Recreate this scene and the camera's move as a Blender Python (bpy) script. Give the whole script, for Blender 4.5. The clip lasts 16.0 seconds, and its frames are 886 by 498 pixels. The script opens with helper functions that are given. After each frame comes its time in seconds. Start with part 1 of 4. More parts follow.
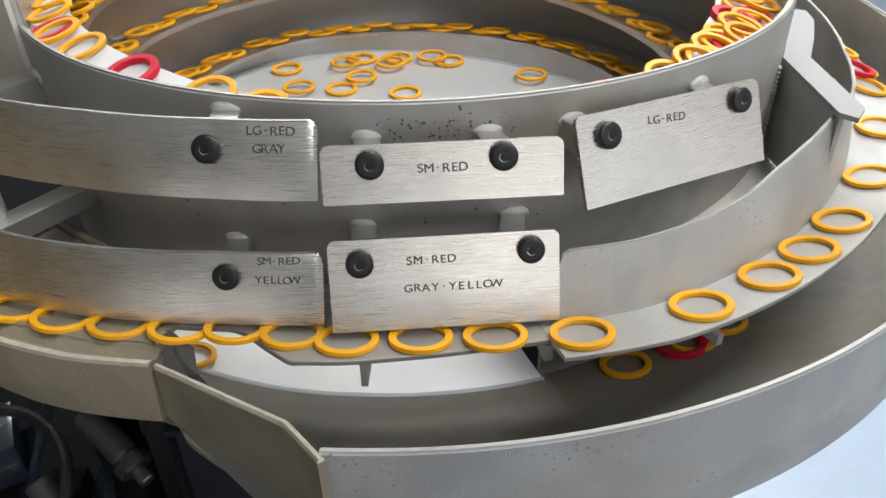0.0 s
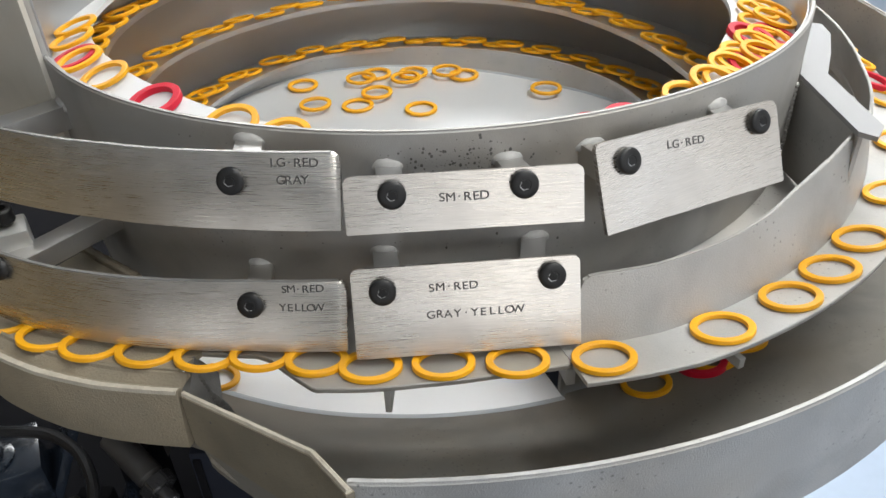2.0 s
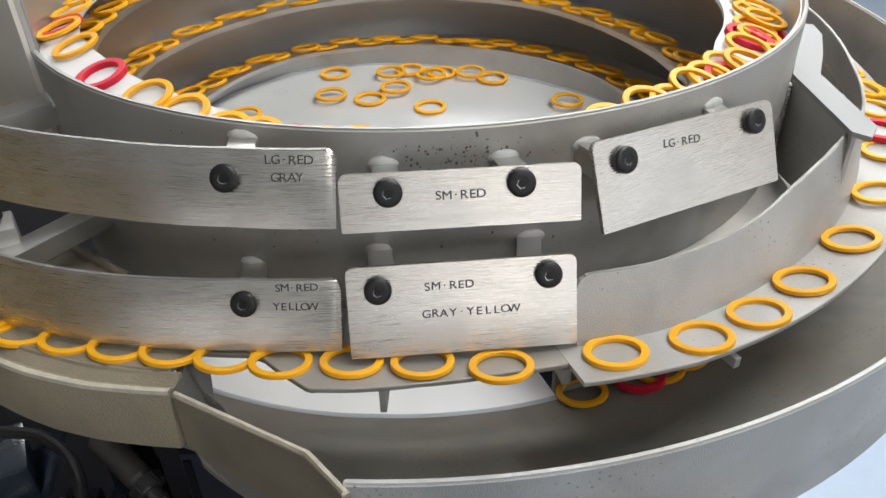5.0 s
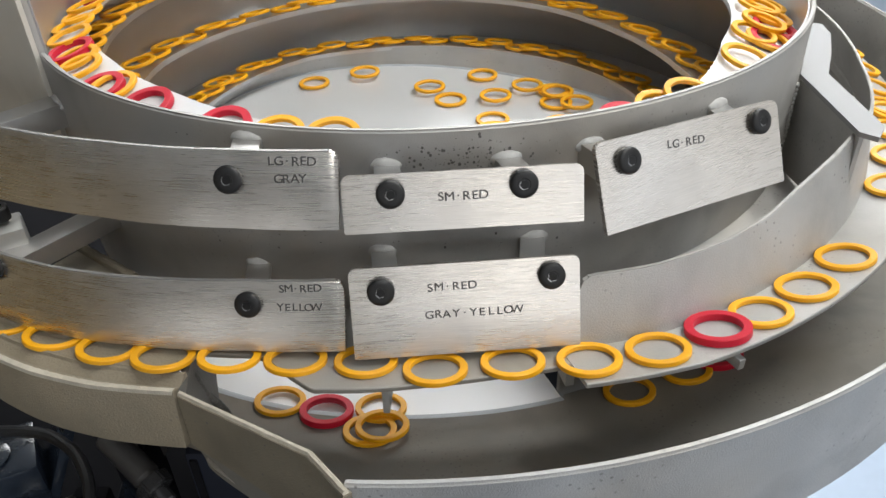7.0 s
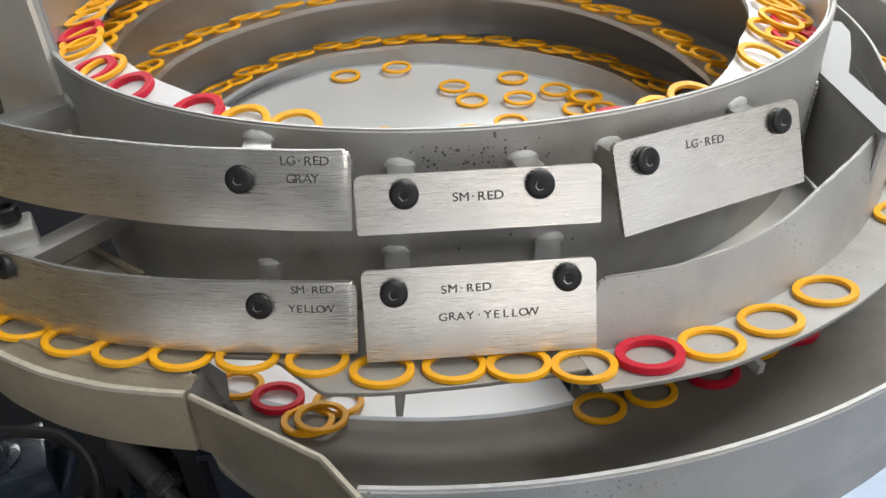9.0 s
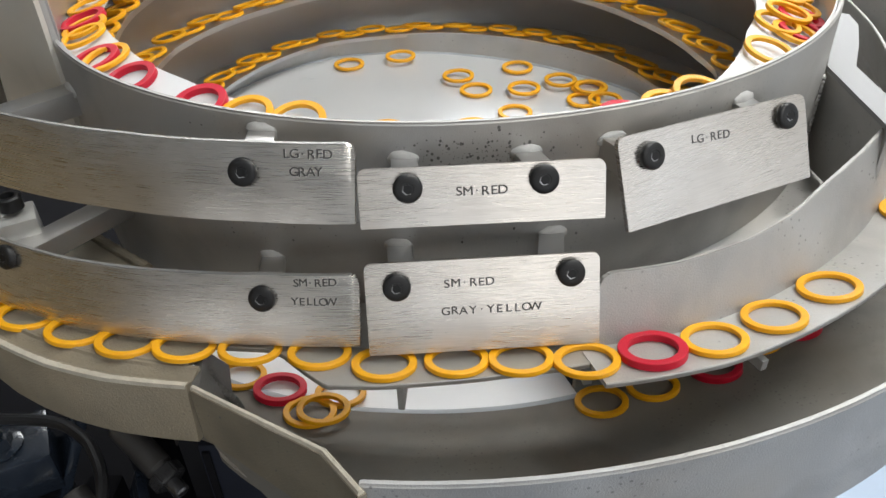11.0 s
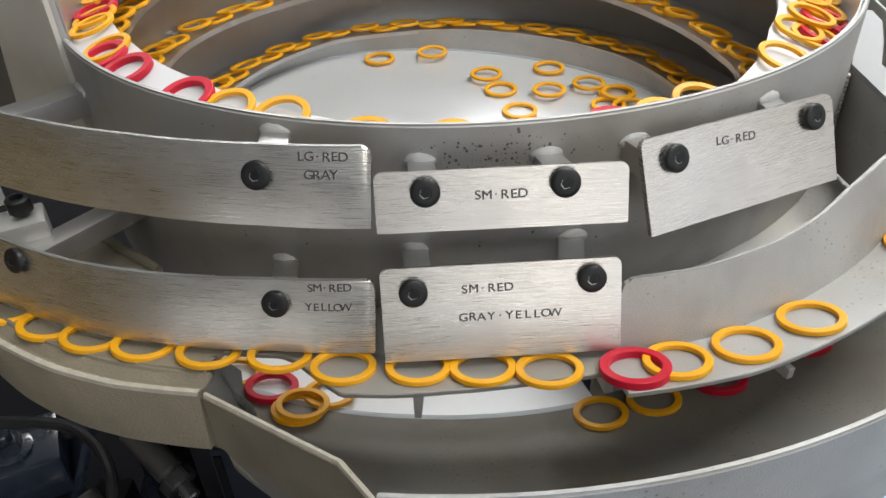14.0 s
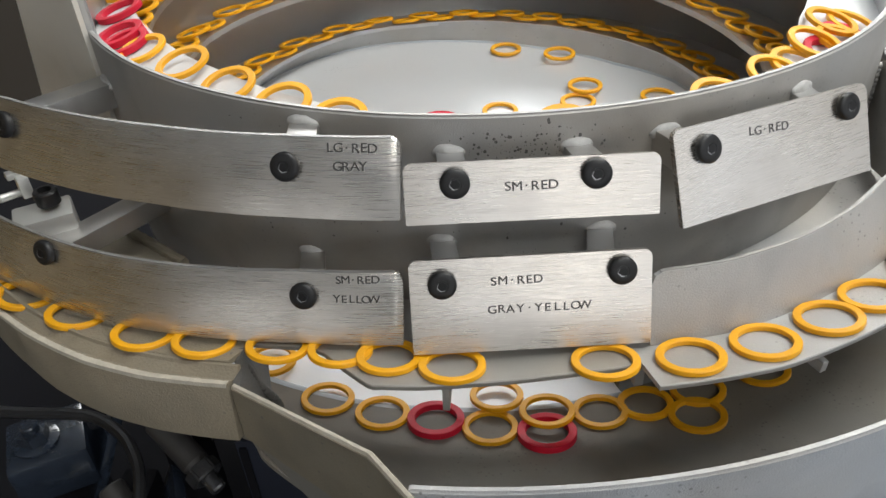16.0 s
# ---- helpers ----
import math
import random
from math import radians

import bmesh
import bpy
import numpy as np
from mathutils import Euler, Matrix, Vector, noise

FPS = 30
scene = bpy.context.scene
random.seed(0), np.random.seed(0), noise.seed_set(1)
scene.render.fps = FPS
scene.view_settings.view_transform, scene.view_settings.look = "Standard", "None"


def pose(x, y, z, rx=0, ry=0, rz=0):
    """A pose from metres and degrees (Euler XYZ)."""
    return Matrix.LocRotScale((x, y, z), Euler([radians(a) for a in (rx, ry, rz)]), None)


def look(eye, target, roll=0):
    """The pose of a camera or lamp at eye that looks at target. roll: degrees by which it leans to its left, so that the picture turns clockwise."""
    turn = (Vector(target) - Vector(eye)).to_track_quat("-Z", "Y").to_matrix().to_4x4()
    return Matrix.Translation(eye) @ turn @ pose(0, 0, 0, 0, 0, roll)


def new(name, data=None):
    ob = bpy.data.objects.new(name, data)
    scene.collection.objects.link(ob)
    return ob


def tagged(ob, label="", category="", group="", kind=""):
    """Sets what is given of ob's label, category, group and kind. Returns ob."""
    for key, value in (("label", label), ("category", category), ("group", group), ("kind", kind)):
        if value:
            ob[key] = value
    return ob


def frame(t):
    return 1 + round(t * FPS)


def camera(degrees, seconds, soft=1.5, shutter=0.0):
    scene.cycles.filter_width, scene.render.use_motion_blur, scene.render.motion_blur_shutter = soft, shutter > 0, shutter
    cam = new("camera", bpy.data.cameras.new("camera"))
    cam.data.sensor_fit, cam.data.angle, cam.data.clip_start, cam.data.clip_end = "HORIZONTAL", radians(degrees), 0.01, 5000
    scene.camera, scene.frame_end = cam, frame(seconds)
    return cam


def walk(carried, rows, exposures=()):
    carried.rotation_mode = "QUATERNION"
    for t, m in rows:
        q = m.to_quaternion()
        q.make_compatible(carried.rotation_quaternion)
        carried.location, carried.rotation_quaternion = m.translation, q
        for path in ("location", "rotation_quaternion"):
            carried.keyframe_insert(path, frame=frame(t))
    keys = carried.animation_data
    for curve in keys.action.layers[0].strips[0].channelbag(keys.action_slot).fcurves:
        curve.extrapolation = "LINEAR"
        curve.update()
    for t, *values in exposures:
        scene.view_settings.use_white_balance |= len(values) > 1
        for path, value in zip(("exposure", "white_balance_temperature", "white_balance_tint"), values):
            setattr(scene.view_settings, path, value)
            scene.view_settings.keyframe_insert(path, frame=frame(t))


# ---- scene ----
cam = camera(60.6, 16.0)
METRES, EYE, TILT, LEAN, TURN = 0.0828, 1.4, -35.0, 0.72, 0.0
ROWS = [
    (0.0, 0.0, 0.0, 0.0, 0.0, 0.0, -0.0),
    (0.5, 0.0172, -0.0816, 0.0017, -0.42, -0.25, 0.15),
    (1.0, -0.0222, -0.0655, 0.0393, 0.12, -0.22, 0.34),
    (1.5, -0.0164, -0.0561, 0.0941, 0.8, 0.01, 0.57),
    (2.0, -0.0428, -0.0339, 0.1127, 0.93, 0.19, 0.64),
    (2.5, -0.0283, 0.0009, 0.1393, 1.05, 0.32, 0.59),
    (3.0, -0.0319, 0.0462, 0.1437, 0.64, 0.36, 0.61),
    (3.5, -0.0948, 0.0421, 0.1397, 0.14, 0.33, 0.42),
    (4.0, -0.1216, 0.0277, 0.1241, -0.26, 0.21, 0.44),
    (6.5, -0.0221, -0.0323, 0.1097, 0.52, 0.12, 0.58),
    (7.0, -0.0451, -0.011, 0.1112, 0.8, 0.19, 0.49),
    (7.5, -0.05, -0.004, 0.1126, 0.96, 0.01, 0.57),
    (8.0, -0.05, -0.0079, 0.1107, 0.86, -0.15, 0.55),
    (8.5, -0.0543, 0.0113, 0.1152, 1.06, -0.15, 0.42),
    (9.0, -0.0707, 0.0427, 0.1218, 1.45, 0.12, 0.33),
    (11.5, -0.0776, 0.0473, 0.162, 1.65, -0.98, -0.14),
    (12.0, -0.0973, 0.0342, 0.162, 1.82, -0.88, -0.1),
    (12.5, -0.1131, 0.0682, 0.1711, 1.91, -0.87, -0.06),
    (13.0, -0.108, 0.1027, 0.1813, 2.11, -0.92, 0.05),
    (13.5, -0.1101, 0.1149, 0.1964, 2.15, -1.08, -0.05),
    (14.0, -0.125, 0.1347, 0.1949, 2.15, -1.24, -0.14),
    (14.5, -0.142, 0.1318, 0.208, 2.19, -1.46, -0.16),
    (15.0, -0.1547, 0.1431, 0.206, 2.51, -1.49, -0.2),
    (15.5, -0.1308, 0.1473, 0.2007, 2.85, -1.42, -0.09),
    (16.0, -0.1917, 0.1505, 0.1884, 3.19, -1.76, -0.11),
]
walk(cam, [(t, pose(0, 0, EYE, TILT, LEAN, TURN) @ pose(METRES * x, METRES * y, METRES * z, 90 + pitch, roll, yaw)) for t, x, y, z, yaw, pitch, roll in ROWS],
     exposures=[(0.0, -0.06), (1.5, 0.02), (3.0, 0.05), (3.5, 0.08), (4.0, -0.03), (7.0, -0.03), (11.5, -0.06), (16.0, -0.09)])

# ---- world and lamps ----
world = bpy.data.worlds.new("world")
scene.world = world
world.use_nodes = True
world.node_tree.nodes["Background"].inputs[0].default_value = (0.75, 0.82, 0.9, 1)
world.node_tree.nodes["Background"].inputs[1].default_value = 0.1
scene.view_settings.exposure = 0.0

CX, CY = -0.022, 0.4805          # axis of the bowl
ROOM = (-3.2, 3.4, -3.4, 5.0, 2.9)  # x0 x1 y0 y1 height


def area_lamp(name, eye, target, sx, sy, watts, colour):
    data = bpy.data.lights.new(name, "AREA")
    data.shape, data.size, data.size_y, data.energy, data.color = "RECTANGLE", sx, sy, watts, colour
    ob = new(name, data)
    ob.matrix_world = look(eye, target)
    return ob


# Lamps out of view, added to light tracks, trough and bowl floor.
LAMPS = [  # x, y, length along x, along y, watts, colour
    (1.1, 0.9, 0.35, 1.6, 23, (0.97, 0.975, 0.93)),
    (0.5, 0.3, 0.35, 1.2, 12, (0.97, 0.975, 0.93)),
    (0.9, -1.1, 2.0, 0.35, 10, (0.97, 0.975, 0.93)),
    (0.2, 3.0, 3.2, 1.2, 100, (0.95, 0.985, 1.0)),
]
for lx, ly, sx, sy, watts, tone in LAMPS:
    area_lamp("ceiling_lamp", (lx, ly, ROOM[4] - 0.09), (lx, ly + 1e-4, 0), sx, sy, watts, tone)
# Unseen windows, added so that plates and strips have brightness to reflect.
ADDED_WINDOWS = [(1.05, 1.65, 1.5, 1.5, 16), (-1.8, 1.65, 1.5, 1.5, 6.5)]   # middle x and z, width, height, watts
for wx, wz, ww, wh, watts in ADDED_WINDOWS:
    area_lamp("added_window_lamp", (wx, ROOM[2] + 0.06, wz), (wx, 5, wz - 1e-3), ww, wh, watts, (0.97, 0.97, 0.97))
# Another unseen window, added to brighten the skewed plate on the right.
SIDE = (-1.5, 1.65, 2.2, 1.5)     # middle y and z, width, height of the window in the east wall
area_lamp("added_window_lamp", (ROOM[1] - 0.06, SIDE[0], SIDE[1]), (-5, SIDE[0], SIDE[1] - 1e-3), SIDE[2], SIDE[3], 14, (0.95, 0.97, 1.0))


# ---- materials ----
def material(name, colour, rough=0.5, metal=0.0, spread=0.12, scale=60.0, bump=0.1, fine=900.0, stretch=(1, 1, 1), rough_spread=0.12,
             spots=None, coat=0.0, island=0.0, patina=0.0, streak=0.0, spec=0.5):
    m = bpy.data.materials.new(name)
    m.use_nodes = True
    nt = m.node_tree
    b = nt.nodes["Principled BSDF"]
    co = nt.nodes.new("ShaderNodeTexCoord")
    mp = nt.nodes.new("ShaderNodeMapping")
    mp.inputs["Scale"].default_value = stretch
    nt.links.new(co.outputs["Object"], mp.inputs["Vector"])
    big = nt.nodes.new("ShaderNodeTexNoise")
    big.inputs["Scale"].default_value, big.inputs["Detail"].default_value = scale, 5
    small = nt.nodes.new("ShaderNodeTexNoise")
    small.inputs["Scale"].default_value, small.inputs["Detail"].default_value = fine, 3
    nt.links.new(co.outputs["Object"], big.inputs["Vector"])
    nt.links.new(mp.outputs["Vector"], small.inputs["Vector"])
    mix = nt.nodes.new("ShaderNodeMix")
    mix.data_type = "RGBA"
    mix.inputs["A"].default_value = (*[c * (1 - spread) for c in colour], 1)
    mix.inputs["B"].default_value = (*[min(1, c * (1 + spread)) for c in colour], 1)
    add = nt.nodes.new("ShaderNodeMath")
    add.operation = "MULTIPLY_ADD"
    add.inputs[1].default_value = 0.45
    nt.links.new(small.outputs["Fac"], add.inputs[0])
    half = nt.nodes.new("ShaderNodeMath")
    half.operation = "MULTIPLY_ADD"
    half.inputs[1].default_value, half.inputs[2].default_value = 1.3, -0.38
    nt.links.new(big.outputs["Fac"], half.inputs[0])
    nt.links.new(half.outputs[0], add.inputs[2])
    nt.links.new(add.outputs[0], mix.inputs["Factor"])
    out = mix.outputs["Result"]
    if spots:
        tint, amount, size = spots
        vor = nt.nodes.new("ShaderNodeTexVoronoi")
        vor.inputs["Scale"].default_value = size
        nt.links.new(co.outputs["Object"], vor.inputs["Vector"])
        ramp = nt.nodes.new("ShaderNodeMapRange")
        ramp.inputs["From Min"].default_value, ramp.inputs["From Max"].default_value = 0.10, 0.22
        ramp.inputs["To Min"].default_value, ramp.inputs["To Max"].default_value = amount, 0.0
        nt.links.new(vor.outputs["Distance"], ramp.inputs["Value"])
        sp = nt.nodes.new("ShaderNodeMath")
        sp.operation = "MULTIPLY"
        gate = nt.nodes.new("ShaderNodeMapRange")
        gate.inputs["From Min"].default_value, gate.inputs["From Max"].default_value = 0.50, 0.66
        nt.links.new(big.outputs["Fac"], gate.inputs["Value"])
        nt.links.new(ramp.outputs["Result"], sp.inputs[0])
        nt.links.new(gate.outputs["Result"], sp.inputs[1])
        mix2 = nt.nodes.new("ShaderNodeMix")
        mix2.data_type = "RGBA"
        mix2.inputs["B"].default_value = (*tint, 1)
        nt.links.new(out, mix2.inputs["A"])
        nt.links.new(sp.outputs[0], mix2.inputs["Factor"])
        out = mix2.outputs["Result"]
    if patina:      # warm and cool patches, and dark smudges, in the surface's own film
        for scale_p, lo, hi, tint_p, seed in ((11.0, 0.42, 0.66, (0.90, 0.80, 0.66), 3.0), (26.0, 0.50, 0.72, (0.62, 0.62, 0.63), 9.0)):
            film = nt.nodes.new("ShaderNodeTexNoise")
            film.noise_dimensions = "4D"
            film.inputs["W"].default_value, film.inputs["Scale"].default_value, film.inputs["Detail"].default_value, film.inputs["Distortion"].default_value = seed, scale_p, 6, 0.6
            nt.links.new(co.outputs["Object"], film.inputs["Vector"])
            fr = nt.nodes.new("ShaderNodeMapRange")
            fr.inputs["From Min"].default_value, fr.inputs["From Max"].default_value, fr.inputs["To Max"].default_value = lo, hi, patina
            nt.links.new(film.outputs["Fac"], fr.inputs["Value"])
            mul = nt.nodes.new("ShaderNodeMix")
            mul.data_type, mul.blend_type = "RGBA", "MULTIPLY"
            mul.inputs["B"].default_value = (*tint_p, 1)
            nt.links.new(fr.outputs["Result"], mul.inputs["Factor"])
            nt.links.new(out, mul.inputs["A"])
            out = mul.outputs["Result"]
    if island:
        info = nt.nodes.new("ShaderNodeObjectInfo")
        hsv = nt.nodes.new("ShaderNodeHueSaturation")
        rng = nt.nodes.new("ShaderNodeMapRange")
        rng.inputs["To Min"].default_value, rng.inputs["To Max"].default_value = 1 - island, 1 + island
        nt.links.new(info.outputs["Random"], rng.inputs["Value"])
        nt.links.new(rng.outputs["Result"], hsv.inputs["Value"])
        nt.links.new(out, hsv.inputs["Color"])
        out = hsv.outputs["Color"]
    nt.links.new(out, b.inputs["Base Color"])
    rr = nt.nodes.new("ShaderNodeMapRange")
    rr.inputs["To Min"].default_value, rr.inputs["To Max"].default_value = rough - rough_spread, rough + rough_spread
    nt.links.new(add.outputs[0], rr.inputs["Value"])
    nt.links.new(rr.outputs["Result"], b.inputs["Roughness"])
    if streak:      # short brushing scratches that catch the light
        mp2 = nt.nodes.new("ShaderNodeMapping")
        mp2.inputs["Scale"].default_value = (stretch[0] * 1.4, stretch[1] * 1.4, stretch[2] * 1.3)
        nt.links.new(co.outputs["Object"], mp2.inputs["Vector"])
        scr = nt.nodes.new("ShaderNodeTexNoise")
        scr.inputs["Scale"].default_value, scr.inputs["Detail"].default_value = fine, 2
        nt.links.new(mp2.outputs["Vector"], scr.inputs["Vector"])
        sr = nt.nodes.new("ShaderNodeMapRange")
        sr.inputs["From Min"].default_value, sr.inputs["From Max"].default_value, sr.inputs["To Min"].default_value, sr.inputs["To Max"].default_value = 0.38, 0.62, -streak, streak
        nt.links.new(scr.outputs["Fac"], sr.inputs["Value"])
        both = nt.nodes.new("ShaderNodeMath")
        nt.links.new(rr.outputs["Result"], both.inputs[0])
        nt.links.new(sr.outputs["Result"], both.inputs[1])
        nt.links.new(both.outputs[0], b.inputs["Roughness"])
        tone_mix = nt.nodes.new("ShaderNodeHueSaturation")
        tv = nt.nodes.new("ShaderNodeMapRange")
        tv.inputs["From Min"].default_value, tv.inputs["From Max"].default_value, tv.inputs["To Min"].default_value, tv.inputs["To Max"].default_value = 0.32, 0.68, 0.93, 1.06
        nt.links.new(scr.outputs["Fac"], tv.inputs["Value"])
        nt.links.new(tv.outputs["Result"], tone_mix.inputs["Value"])
        nt.links.new(out, tone_mix.inputs["Color"])
        nt.links.new(tone_mix.outputs["Color"], b.inputs["Base Color"])
    b.inputs["Metallic"].default_value = metal
    b.inputs["Specular IOR Level"].default_value = spec
    b.inputs["Coat Weight"].default_value = coat
    if bump:
        bp = nt.nodes.new("ShaderNodeBump")
        bp.inputs["Strength"].default_value, bp.inputs["Distance"].default_value = bump, 0.0004
        nt.links.new(small.outputs["Fac"], bp.inputs["Height"])
        nt.links.new(bp.outputs["Normal"], b.inputs["Normal"])
    return m


STEEL = material("blasted_steel", (0.46, 0.457, 0.45), 0.55, 0.50, 0.16, 30, 0.6, 1500, spots=((0.17, 0.168, 0.165), 0.75, 300), patina=0.45)
WALL = material("pitted_steel", (0.43, 0.425, 0.415), 0.54, 0.38, 0.13, 16, 0.3, 1800, spots=((0.20, 0.20, 0.20), 0.45, 340), patina=0.6)
SHEET = material("pale_blasted_sheet", (0.60, 0.575, 0.52), 0.68, 0.12, 0.10, 20, 0.3, 1500, patina=0.3)
INNER = material("dark_satin_steel", (0.42, 0.42, 0.42), 0.44, 0.92, 0.08, 14, 0.08, 1400, rough_spread=0.06, patina=0.12)
STEEL_SMOOTH = material("satin_steel", (0.56, 0.56, 0.56), 0.36, 0.92, 0.06, 14, 0.08, 1400, rough_spread=0.06, patina=0.4)
BRUSHED = material("brushed_steel", (0.65, 0.622, 0.588), 0.29, 1.0, 0.10, 30, 0.22, 1500, stretch=(0.04, 0.04, 1.7), rough_spread=0.08, patina=0.3, streak=0.028)
EDGE = material("bright_steel_edge", (0.37, 0.36, 0.345), 0.50, 0.7, 0.06, 40, 0.05, 900)
WELD = material("weld_bead", (0.48, 0.475, 0.465), 0.62, 0.25, 0.22, 160, 0.6, 700)
CAST = material("blasted_alloy", (0.245, 0.214, 0.162), 0.78, 0.10, 0.24, 45, 1.0, 1000, spots=((0.16, 0.15, 0.13), 0.6, 300), patina=0.4)
DIRTY = material("dirty_track_steel", (0.36, 0.345, 0.32), 0.55, 0.45, 0.18, 24, 0.3, 1800, spots=((0.16, 0.155, 0.15), 0.6, 380), patina=0.7)
WORN = material("dull_worn_steel", (0.215, 0.204, 0.186), 0.72, 0.12, 0.16, 26, 0.3, 1500, spots=((0.12, 0.11, 0.10), 0.7, 340), patina=0.7)
PIT_SHADE_DIRT = material("pit_shade_and_dirt", (0.13, 0.125, 0.12), 0.7, 0.1, 0.3, 200, 0.3)
CHALK = material("chalky_worn_alloy", (0.46, 0.42, 0.345), 0.75, 0.05, 0.22, 260, 0.9, 1100)
SHADED = material("shaded_steel", (0.10, 0.097, 0.09), 0.6, 0.3, 0.3, 200, 0.5, 900)
ROLLED = material("rolled_pale_steel", (0.40, 0.425, 0.45), 0.55, 0.1, 0.08, 30, 0.1, 1200)
FLOOR_STEEL = material("polished_floor_steel", (0.66, 0.665, 0.67), 0.30, 0.34, 0.05, 14, 0.05, 1400, rough_spread=0.05)
PALE = material("pale_matt_steel", (0.31, 0.31, 0.315), 0.5, 0.3, 0.06, 30, 0.1, 1200)
LINING = material("worn_white_lining", (0.66, 0.665, 0.67), 0.45, 0.0, 0.05, 25, 0.05, 900)
WHITE = material("white_lining", (0.84, 0.85, 0.86), 0.38, 0.0, 0.03, 25, 0.05, 900)
BLACK = material("black_oxide", (0.008, 0.008, 0.009), 0.40, 0.0, 0.3, 300, 0.3, 2500)
SOCKET = material("dark_socket", (0.006, 0.006, 0.007), 0.5, 0.2, 0.2, 300, 0.1)
SOCKET_GLINT = material("painted_socket_glint", (0.45, 0.45, 0.46), 0.3, 0.9, 0.2, 300, 0.1)
LIT_EDGE = material("bright_letter_edge", (0.72, 0.70, 0.67), 0.35, 0.9, 0.1, 300, 0.1, 900)
GROOVE_SHADE = material("stamped_groove_shade", (0.09, 0.085, 0.08), 0.6, 0.5, 0.25, 900, 0.3, 2500)
YELLOW = material("yellow_rubber", (0.83, 0.388, 0.004), 0.42, 0.0, 0.07, 120, 0.15, 2500, island=0.08)
RED = material("red_rubber", (0.55, 0.009, 0.032), 0.45, 0.0, 0.08, 120, 0.15, 2500, island=0.08, spec=0.35)
BLUE = material("blue_grey_enamel", (0.022, 0.030, 0.045), 0.22, 0.0, 0.25, 40, 0.35, 600, coat=0.6)
DARK = material("dark_paint", (0.006, 0.006, 0.008), 0.85, 0.0, 0.3, 30, 0.2, 400, spec=0.15)
NAVY = material("dark_navy_paint", (0.016, 0.019, 0.030), 0.55, 0.0, 0.25, 30, 0.2, 400, spec=0.3)
GUNMETAL = material("dark_gunmetal", (0.055, 0.052, 0.050), 0.5, 0.3, 0.3, 60, 0.3, 600)
GLOSSY = material("oily_dark_steel", (0.11, 0.11, 0.115), 0.18, 0.7, 0.3, 120, 0.7, 500)
CABLE = material("black_cable", (0.012, 0.012, 0.013), 0.4, 0.0, 0.2, 80, 0.1, 900)
ALU = material("grey_aluminium", (0.62, 0.62, 0.60), 0.42, 0.7, 0.07, 60, 0.15, 1500)
FLOOR = material("sealed_concrete", (0.42, 0.50, 0.62), 0.35, 0.0, 0.12, 2.2, 0.1, 30)
PLASTER = material("painted_wall", (0.52, 0.51, 0.49), 0.8, 0.0, 0.06, 1.2, 0.1, 40)
GLOOM = material("dark_wall_paint", (0.030, 0.023, 0.016), 0.85, 0.0, 0.1, 1.5, 0.1, 40, spec=0.15)
TAN = material("tan_wall_paint", (0.42, 0.32, 0.185), 0.8, 0.0, 0.08, 1.5, 0.1, 40)
CEIL = material("ceiling_tile", (0.75, 0.75, 0.73), 0.9, 0.0, 0.05, 2.0, 0.1, 60)
GLOW = bpy.data.materials.new("lamp_glow")
GLOW.use_nodes = True
GLOW.node_tree.nodes["Principled BSDF"].inputs["Emission Color"].default_value = (1, 0.97, 0.93, 1)
GLOW.node_tree.nodes["Principled BSDF"].inputs["Emission Strength"].default_value = 3.0


# ---- building helpers ----
def at(th, r, z):
    a = radians(th)
    return Vector((CX + r * math.sin(a), CY - r * math.cos(a), z))


def back(th):
    """The angle from the back of the bowl, clockwise seen from above."""
    return (360 - th) % 360 - 180


def lerp(rows, x):
    if x <= rows[0][0]:
        return rows[0][1]
    for (x0, y0), (x1, y1) in zip(rows, rows[1:]):
        if x <= x1:
            return y0 + (y1 - y0) * (x - x0) / (x1 - x0)
    return rows[-1][1]


def finish(name, bm, mat, parent=None, smooth=35):
    bmesh.ops.recalc_face_normals(bm, faces=bm.faces)
    me = bpy.data.meshes.new(name)
    bm.to_mesh(me)
    bm.free()
    me.materials.append(mat)
    me.polygons.foreach_set("use_smooth", [True] * len(me.polygons))
    me.set_sharp_from_angle(angle=radians(smooth))
    ob = new(name, me)
    if parent:
        ob.parent = parent
    return ob


def part(name, bm, mat, parent, label=""):
    ob = finish(name, bm, mat, parent)
    return tagged(ob, label) if label else ob


def sweep(th0, th1, n, profile, bm=None):
    """A closed cross-section (r, z) carried round the axis from th0 to th1 degrees."""
    bm = bm or bmesh.new()
    loops = []
    for f in (n if isinstance(n, list) else [i / n for i in range(n + 1)]):
        th = th0 + (th1 - th0) * f
        loops.append([bm.verts.new(at(th, r, z)) for r, z in profile(th)])
    for a, b in zip(loops, loops[1:]):
        for j in range(len(a)):
            k = (j + 1) % len(a)
            bm.faces.new((a[j], a[k], b[k], b[j]))
    bm.faces.new(loops[0])
    bm.faces.new(list(reversed(loops[-1])))
    return bm


def box(bm, m, sx, sy, sz, bevel=0.0):
    g = bmesh.ops.create_cube(bm, size=1.0, matrix=m @ Matrix.Diagonal((sx, sy, sz, 1)))
    if bevel:
        edges = list({e for v in g["verts"] for e in v.link_edges})
        bmesh.ops.bevel(bm, geom=edges, offset=bevel, segments=2, affect="EDGES", profile=0.6)
    return bm


